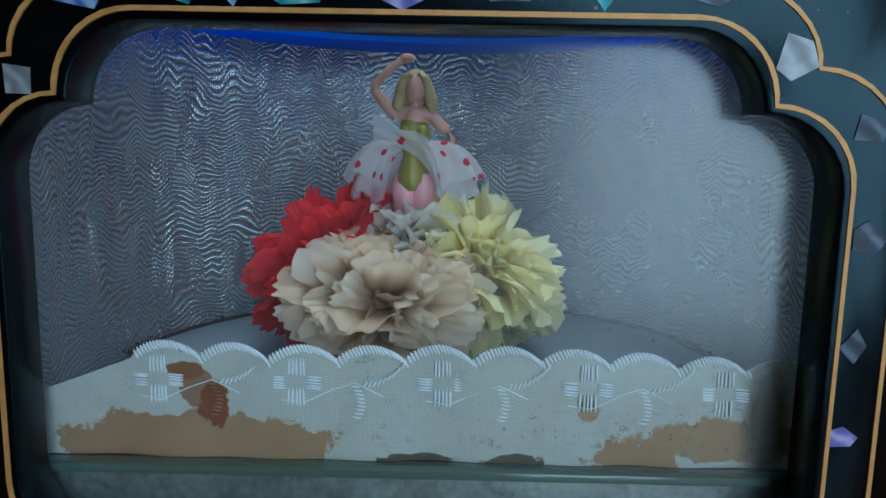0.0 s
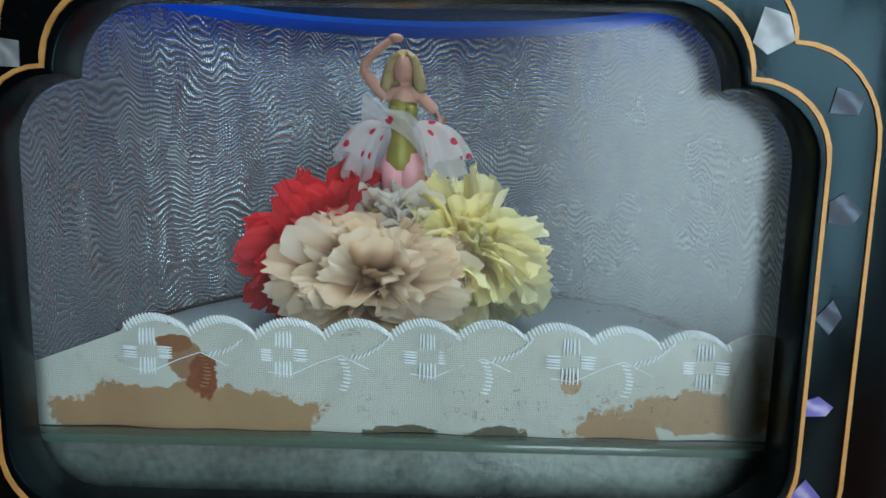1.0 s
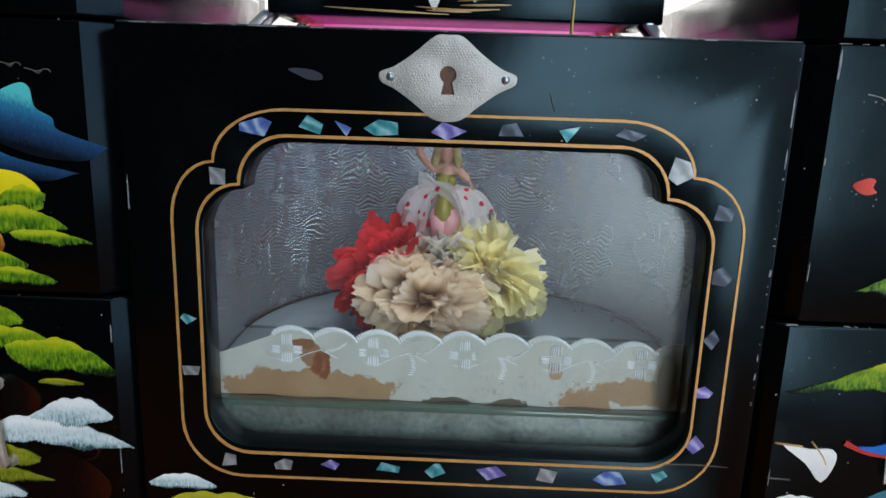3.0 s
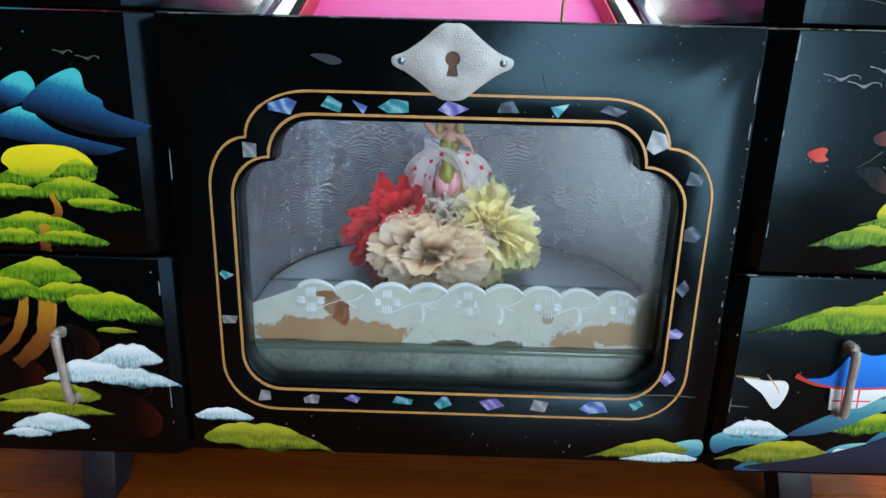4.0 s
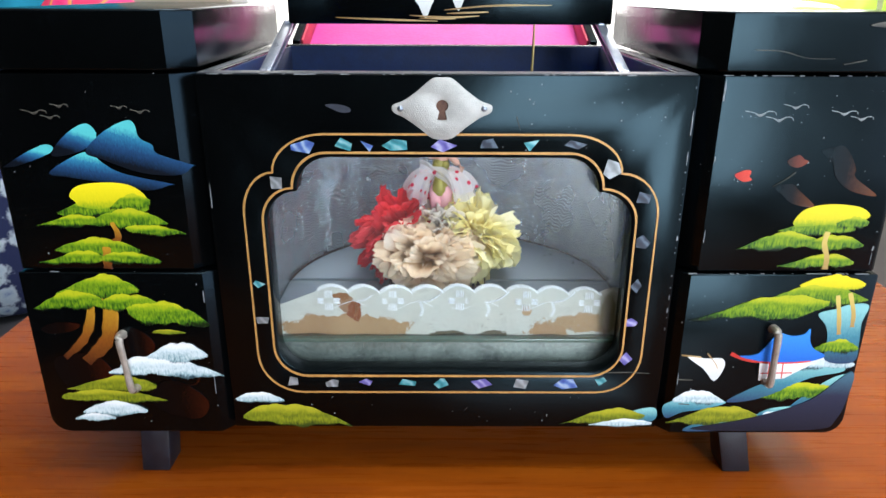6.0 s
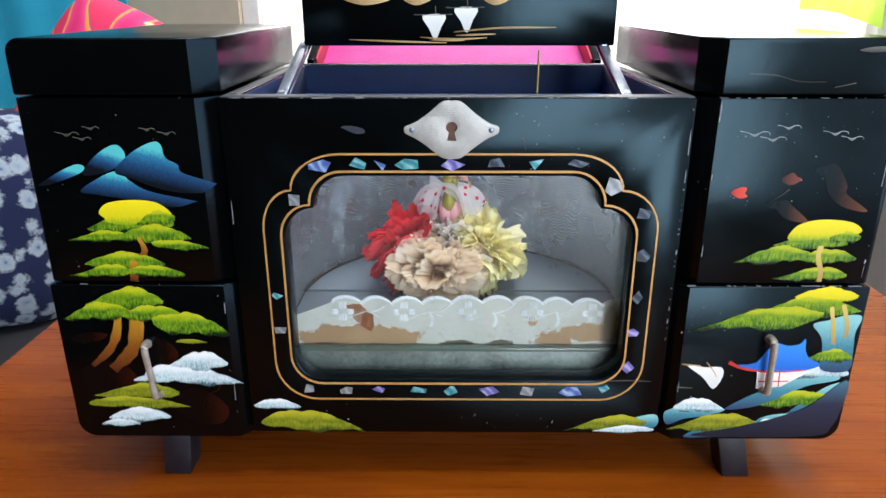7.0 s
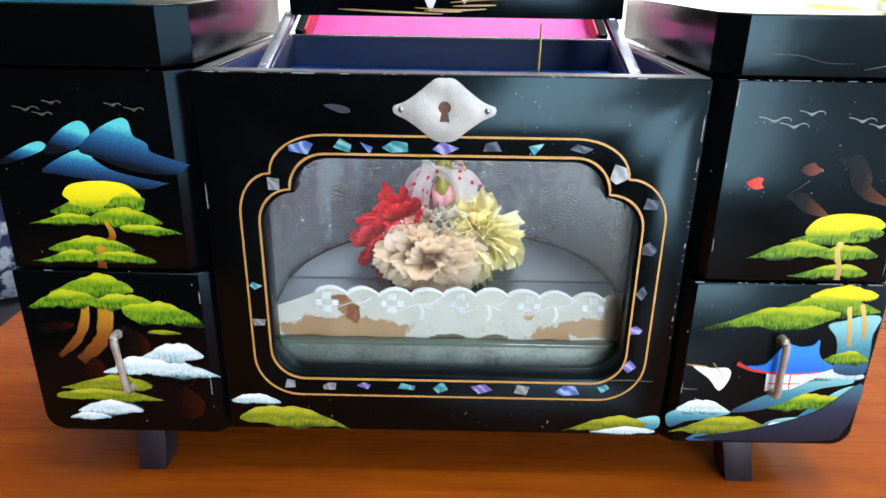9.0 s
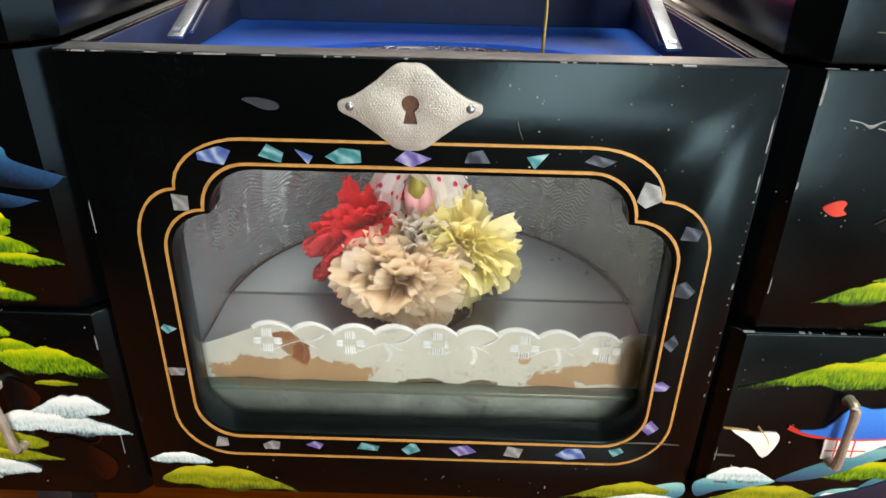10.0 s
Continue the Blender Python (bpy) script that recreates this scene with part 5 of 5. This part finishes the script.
def dancer():
    """A small plastic dancer with a raised arm and a spotted gauze skirt, one mesh."""
    skin = surface("pink_plastic", (0.60, 0.30, 0.22), (0.68, 0.38, 0.28), 200, (0.4, 0.55), 0, 0.1)
    hair = surface("straw_hair", (0.34, 0.25, 0.09), (0.62, 0.50, 0.24), 500, (0.5, 0.7), 0, 0.5)
    bodice = surface("green_gilt_bodice", (0.20, 0.18, 0.02), (0.36, 0.30, 0.04), 300, (0.35, 0.5), 0.2, 0.2)
    pink = surface("pink_tights", (0.80, 0.34, 0.38), (0.86, 0.46, 0.48), 200, (0.5, 0.6), 0, 0.1)
    gauze, nt, p = principled("spotted_gauze")
    vor = nt.nodes.new("ShaderNodeTexVoronoi")
    vor.inputs["Scale"].default_value, vor.inputs["Randomness"].default_value = 235, 0.7
    nt.links.new(coords(nt), vor.inputs["Vector"])
    spot = ramp(nt, vor.outputs["Distance"], [(0.20, 1.0), (0.25, 0.0)])
    col = mixc(nt, spot, (0.86, 0.84, 0.84), (0.50, 0.01, 0.05))
    nt.links.new(col, p.inputs["Base Color"])
    p.inputs["Roughness"].default_value = 0.8
    tr = nt.nodes.new("ShaderNodeBsdfTranslucent")
    nt.links.new(col, tr.inputs[0])
    mx = nt.nodes.new("ShaderNodeMixShader")
    mx.inputs[0].default_value = 0.45
    nt.links.new(p.outputs[0], mx.inputs[1])
    nt.links.new(tr.outputs[0], mx.inputs[2])
    sheer = nt.nodes.new("ShaderNodeMixShader")
    nt.links.new(maths(nt, "MULTIPLY_ADD", spot, 0.5, 0.48), sheer.inputs[0])
    nt.links.new(nt.nodes.new("ShaderNodeBsdfTransparent").outputs[0], sheer.inputs[1])
    nt.links.new(mx.outputs[0], sheer.inputs[2])
    nt.links.new(sheer.outputs[0], nt.nodes["Material Output"].inputs[0])

    bm = bmesh.new()

    def add(piece, slot):
        me = bpy.data.meshes.new("t")
        piece.to_mesh(me)
        piece.free()
        n0 = len(bm.faces)
        bm.from_mesh(me)
        bpy.data.meshes.remove(me)
        bm.faces.ensure_lookup_table()
        for f in bm.faces[n0:]:
            f.material_index = slot

    def ball(c, r, sx=1.0, sy=1.0, sz=1.0):
        b = bmesh.new()
        bmesh.ops.create_uvsphere(b, u_segments=16, v_segments=10, radius=r)
        for v in b.verts:
            v.co = Vector((v.co.x * sx, v.co.y * sy, v.co.z * sz)) + Vector(c)
        return b

    # legs close together, gilt bodice, shoulders
    for sx in (-1, 1):
        add(tube([(0.9 * sx, 0, 0), (1.2 * sx, 0, 6), (1.7 * sx, -0.2, 12), (1.9 * sx, -0.2, 17), (1.6 * sx, 0, 19)], [1.6, 2.1, 2.8, 3.0, 2.4], 14), 3)
    add(tube([(0, 0, 15.6), (0, 0, 17.6), (0, 0, 20.5), (0, 0, 23.2), (0, 0, 26), (0, -0.2, 28.6), (0, 0, 30.6)], [3.4, 4.3, 3.6, 2.7, 3.2, 3.8, 3.2], 18, 0.8), 2)
    for sx in (-1, 1):
        add(ball((1.7 * sx, -2.0, 28.2), 1.75), 2)
    add(tube([(-4.0, 0, 31.6), (-2, 0, 32.2), (0, 0, 32.4), (2, 0, 32.2), (4.0, 0, 31.6)], [1.3, 1.7, 1.9, 1.7, 1.3], 12), 0)
    add(tube([(0, 0, 30.4), (0, 0, 32.4), (0, 0, 33.6), (0, -0.1, 35.4)], [3.1, 2.4, 1.35, 1.2], 14), 0)
    add(ball((0, -0.5, 37.6), 2.75, 0.90, 0.98, 1.18), 0)
    # wavy hair parted over the brow, falling to the shoulders
    add(ball((0, 0.5, 38.5), 3.2, 1.0, 0.92, 1.02), 1)
    for sx in (-1, 1):
        add(tube([(0.6 * sx, -2.1, 40.6), (2.2 * sx, -1.9, 39.6), (3.0 * sx, -1.2, 37.6), (3.3 * sx, -0.9, 35.6), (3.9 * sx, -0.8, 33.6), (3.3 * sx, -0.8, 32.6)], [0.7, 1.0, 1.15, 1.3, 1.35, 0.7], 10), 1)
        add(tube([(2.2 * sx, 0.6, 38.6), (3.4 * sx, 0.8, 35.6), (3.2 * sx, 1.0, 32.8)], [1.2, 1.4, 0.8], 10), 1)
    add(ball((0, 1.6, 35.0), 3.0, 1.05, 0.6, 1.1), 1)
    # one arm bent over the head, the other with its palm on the hip
    add(tube([(-3.8, 0, 31.6), (-6.4, -0.6, 34.2), (-8.6, -0.9, 36.8), (-8.2, -1.0, 38.6), (-5.4, -1.0, 41.4), (-2.8, -0.9, 43.4)], [1.35, 1.35, 1.2, 1.2, 1.0, 0.8], 12), 0)
    add(ball((-1.7, -0.9, 43.9), 1.25, 1.35, 0.8, 0.8), 0)
    add(tube([(3.8, 0, 31.6), (6.6, -0.3, 29.0), (8.9, -0.4, 26.6), (8.2, -0.8, 25.0), (5.6, -1.6, 23.4), (3.8, -2.0, 22.6)], [1.35, 1.3, 1.15, 1.1, 0.9, 0.7], 12), 0)
    # gauze skirt: a ruffled wrap from the waist, open before the legs
    for tier, (r0, r1, z0, drop) in enumerate(((2.9, 14.8, 26.0, 8.5), (2.9, 13.4, 24.6, 11.0))):
        b, rings, n = bmesh.new(), [], 90
        for j in range(12):
            t = j / 11
            ring = []
            for i in range(n + 1):
                a = radians(-66 + 312 * i / n)
                r = r0 + (r1 - r0) * (0.55 * t + 0.45 * math.sin(t * 1.57)) + t * (1.0 * math.sin(9 * a + tier) + 0.5 * math.sin(17 * a + 2 * tier))
                ruf = t * (1.1 * math.sin(7 * a + tier) + 0.7 * math.sin(13 * a + 2 + tier))
                lift = 2.6 * math.sin(t * 3.0)
                ring.append(b.verts.new((r * math.cos(a), r * math.sin(a) * 0.72, z0 - drop * t ** 1.25 + ruf + lift)))
            rings.append(ring)
        for r, s in zip(rings, rings[1:]):
            for i in range(n):
                b.faces.new((r[i], r[i + 1], s[i + 1], s[i]))
        add(b, 4)
    # a loose end of the gauze drawn up across the waist
    b, rows = bmesh.new(), []
    for i in range(25):
        t = i / 24
        row = []
        for j in range(9):
            u = j / 8 - 0.5
            wid = 3.2 + 3.6 * abs(2 * t - 0.75)
            row.append(b.verts.new((-8.5 + 14 * t, -4.4 - 1.4 * math.sin(3.14 * t) + 0.7 * math.sin(9 * u + 6 * t), 28.6 - 7.5 * t * t + wid * u + 0.4 * math.sin(11 * t))))
        rows.append(row)
    for r, s in zip(rows, rows[1:]):
        for j in range(8):
            b.faces.new((r[j], r[j + 1], s[j + 1], s[j]))
    add(b, 4)
    for f in bm.faces:
        f.normal_update()
    d = part("dancer_doll", bm, (skin, hair, bodice, pink, gauze), None, "", 60)
    d.location = Vector((CX + 1.6, CY, 83.5)) * MM
    tagged(d, "small plastic dancer doll with a spotted white gauze skirt", "doll")


dancer()


# ---- behind the box ----
def soft_goods():
    # seat that carries the cushions
    seat_mat = surface("dark_upholstery", (0.004, 0.004, 0.006), (0.010, 0.010, 0.013), 30, (0.8, 0.95), 0, 0.3, 0.001)
    sofa = thing("sofa", "dark upholstered sofa behind the table", "sofa", (-700, 620, -750))
    part("seat", block(-420, 420, -330, 300, 120, 612, (), 50, 5), seat_mat, sofa)
    part("backrest", block(-420, 420, 160, 330, 560, 765, (), 50, 5), seat_mat, sofa)
    for x in (-390, 330):
        for y in (-300, 240):
            part("leg", block(x, x + 50, y, y + 50, 0, 119, (), 4), WOOD, sofa)

    def cushion(name, label, at, sx, sy, sz, rot, mat):
        bm = bmesh.new()
        bmesh.ops.create_grid(bm, x_segments=24, y_segments=24, size=1)
        r = bmesh.ops.extrude_face_region(bm, geom=bm.faces[:])
        ext = {v for v in r["geom"] if isinstance(v, bmesh.types.BMVert)}
        for v in bm.verts:
            x, y = v.co.x, v.co.y
            puff = max(0.0, (1 - x ** 4) * (1 - y ** 4)) ** 0.5
            pinch = 1 - 0.10 * (x * x * y * y)
            wr = 0.05 * noise.noise(Vector((x * 2.3, y * 2.3, sx)))
            v.co = Vector((x * pinch * sx, (puff + wr * puff) * sy * (1 if v in ext else -1), y * pinch * sz))
        bmesh.ops.recalc_face_normals(bm, faces=bm.faces)
        ob = part(name, bm, mat, None, "", 60)
        ob.matrix_world = pose(at[0] * MM, at[1] * MM, at[2] * MM, *rot)
        return tagged(ob, label, "cushion", "cushions on the sofa")

    m, nt, p = principled("navy_white_print")
    v = coords(nt)
    n = nt.nodes.new("ShaderNodeTexVoronoi")
    n.inputs["Scale"].default_value = 52
    nt.links.new(v, n.inputs["Vector"])
    n2 = noise_tex(nt, v, 120, 5, 0.7)
    f = maths(nt, "MULTIPLY_ADD", n2, 0.75, maths(nt, "MULTIPLY", n.outputs["Distance"], 0.8))
    nt.links.new(ramp(nt, f, [(0.30, (0.006, 0.030, 0.20)), (0.48, (0.26, 0.33, 0.40)), (0.66, (0.34, 0.40, 0.44)), (0.80, (0.004, 0.010, 0.05))]), p.inputs["Base Color"])
    p.inputs["Roughness"].default_value = 0.9
    cushion("cushion", "navy cushion with a white flower print", (-545, 420, -22), 155, 60, 118, (-8, 6, 14), m)
    m, nt, p = principled("pink_orange_print")
    v = coords(nt)
    w = nt.nodes.new("ShaderNodeTexWave")
    w.inputs["Scale"].default_value, w.inputs["Distortion"].default_value, w.inputs["Detail"].default_value = 7.0, 9.0, 1.5
    w.inputs["Detail Scale"].default_value = 1.4
    nt.links.new(v, w.inputs["Vector"])
    c = ramp(nt, w.outputs[1], [(0.0, (0.66, 0.02, 0.13)), (0.34, (0.74, 0.05, 0.20)), (0.44, (0.78, 0.22, 0.05)), (0.58, (0.80, 0.30, 0.06)), (0.64, (0.16, 0.09, 0.14)), (0.70, (0.70, 0.03, 0.10))])
    spots = nt.nodes.new("ShaderNodeTexVoronoi")
    spots.inputs["Scale"].default_value = 24
    nt.links.new(v, spots.inputs["Vector"])
    c = mixc(nt, ramp(nt, spots.outputs["Distance"], [(0.16, 1.0), (0.22, 0.0)]), c, (0.80, 0.52, 0.30))
    nt.links.new(c, p.inputs["Base Color"])
    p.inputs["Roughness"].default_value = 0.85
    cushion("cushion", "pink and orange patterned cushion", (-392, 610, 42), 125, 55, 125, (-12, 30, -6), m)
    # turquoise curtain by the window
    blue = surface("turquoise_curtain", (0.01, 0.38, 0.58), (0.02, 0.48, 0.68), 8, (0.8, 0.9), 0, 0.2, 0.001)
    bm, cols = bmesh.new(), []
    for i in range(121):
        x = -1560 + i * 6.4
        y = 1560 + 4 * math.sin(i * 0.30) + 6 * math.sin(i * 0.13)
        cols.append([bm.verts.new((x, y, z)) for z in (-700, 400, 1500)])
    for a, b in zip(cols, cols[1:]):
        for k in (0, 1):
            bm.faces.new((a[k], b[k], b[k + 1], a[k + 1]))
    r = bmesh.ops.extrude_face_region(bm, geom=bm.faces[:])
    for v in r["geom"]:
        if isinstance(v, bmesh.types.BMVert):
            v.co.y += 4
    bmesh.ops.recalc_face_normals(bm, faces=bm.faces)
    tagged(part("curtain", bm, blue), "turquoise curtain hanging in soft folds", "curtain")
    rod = thing("curtain_rod", "white painted curtain rod above the curtain", "curtain rod", (-1180, 1560, 1512))
    part("rod", tube([(-410, 0, 0), (410, 0, 0)], 12, 12), EDGE, rod)
    for x in (-380, 380):
        part("bracket", block(x - 10, x + 10, 10, 140, -8, 8, (), 2), EDGE, rod)


soft_goods()


RISER = next(o for o in BOX.children if o.name.startswith("riser"))


def scratches():
    """Scuffs and scratches that show pale on the lacquer."""
    lids = [o for o in BOX.children if o.name.startswith("tower_lid")]
    for parent, pts, w, f in ((lids[1], [(99, 161), (108, 160.6), (116, 158.6), (125, 158.4)], 0.2, 0.3), (FRONT, [(24.4, 139.8), (25.0, 137.6), (25.8, 135.4)], 0.22, 0.0),
                              (FRONT, [(61, 44.2), (70, 44.4), (78, 44.0)], 0.2, 0.0), 
                              (lids[1], [(128, 156.6), (132, 157.4), (135, 158)], 0.25, 0.3), (TOWERS[1], [(112, 116.4), (116, 119), (119, 121.6)], 0.18, 0.0)):
        stroke(parent, "scratch", pts, w, FAINT_BIRD, f)
    smear = surface("grey_smear", (0.006, 0.009, 0.016), (0.022, 0.028, 0.045), 900, (0.5, 0.7))
    shape(FRONT, "smear", [(-38, 143.4), (-34, 143.6), (-30.4, 142.6), (-30, 141.2), (-33, 141), (-36, 142.2)], smear)
    shape(lids[1], "smear", [(134, 168.6), (138, 169.6), (144, 169.8), (147, 169.2), (143, 168.2), (138, 168)], FAINT_BIRD, 0.3)
    rnd = random.Random(21)
    pale = surface("dust_fleck", (0.10, 0.11, 0.12), (0.30, 0.31, 0.30), 400, (0.6, 0.8))
    for parent, x0, x1, z0, z1, f, n in ((FRONT, 20, 80, 128, 152, 0, 34), (TOWERS[1], 86, 150, 112, 152, 0, 46), (FRONT, -78, 60, 21, 34, 0, 22), (TOWERS[0], -148, -92, 90, 152, 0, 16),
                                         (DOOR_R, 85, 110, 24, 82, -1.5, 20), (DOOR_L, -148, -84, 22, 82, -1.5, 14), (RISER, -10, 68, 28, 50, 12.4, 90)):
        bm = bmesh.new()
        for _ in range(n):
            x, z, r = rnd.uniform(x0, x1), rnd.uniform(z0, z1), rnd.choice((0.12, 0.15, 0.2, 0.3))
            if parent is FRONT and 34 < z < 128:
                continue
            vs = [bm.verts.new((x + r * rnd.uniform(0.6, 1.3) * math.cos(a), f - 0.08, z + r * rnd.uniform(0.6, 1.3) * math.sin(a))) for a in (0, 1.3, 2.5, 3.8, 5.0)]
            c = bm.verts.new((x, f - 0.16, z))
            for i in range(5):
                bm.faces.new((vs[i], vs[(i + 1) % 5], c))
        bmesh.ops.recalc_face_normals(bm, faces=bm.faces)
        tagged(part("dust_flecks", bm, pale, parent), "pale dust flecks", kind="stuff")


scratches()


def lime_cloth():
    """A lime sheer cloth hanging in the window, its corner caught up on one side."""
    m, nt, p = principled("lime_sheer_cloth")
    n = noise_tex(nt, coords(nt), 12, 3)
    col = ramp(nt, n, [(0.3, (0.34, 0.56, 0.05)), (0.7, (0.46, 0.68, 0.12))])
    nt.links.new(col, p.inputs["Base Color"])
    p.inputs["Roughness"].default_value = 0.9
    tr = nt.nodes.new("ShaderNodeBsdfTranslucent")
    nt.links.new(col, tr.inputs[0])
    mx = nt.nodes.new("ShaderNodeMixShader")
    mx.inputs[0].default_value = 0.7
    nt.links.new(p.outputs[0], mx.inputs[1])
    nt.links.new(tr.outputs[0], mx.inputs[2])
    nt.links.new(mx.outputs[0], nt.nodes["Material Output"].inputs[0])
    for x0, x1, low0, low1 in ((868, 1075, 158, 112), (1095, 1195, 130, 105)):
        bm, cols = bmesh.new(), []
        for i in range(25):
            t = i / 24
            low = low0 + (low1 - low0) * t * t
            cols.append([bm.verts.new((x0 + (x1 - x0) * (t - 0.30 * t * (1 - (1 - u) ** 2)), 1590 + 10 * math.sin(t * 11) + 5 * math.sin(t * 23), low + (1290 - low) * u)) for u in (0, 0.06, 0.12, 0.3, 0.65, 1)])
        for a, b in zip(cols, cols[1:]):
            for k in range(5):
                bm.faces.new((a[k], b[k], b[k + 1], a[k + 1]))
        tagged(part("sheer_curtain", bm, m), "lime green sheer cloth hanging in the bright window", "curtain", "lime cloths in the window")
    rod = thing("curtain_rod", "thin white curtain rod across the window", "curtain rod", (1045, 1590, 1296))
    part("rod", tube([(-200, 0, 0), (195, 0, 0)], 6, 10), EDGE, rod)
    for x in (-180, 180):
        part("bracket", block(x - 6, x + 6, 4, 110, -5, 5, (), 1), EDGE, rod)


lime_cloth()
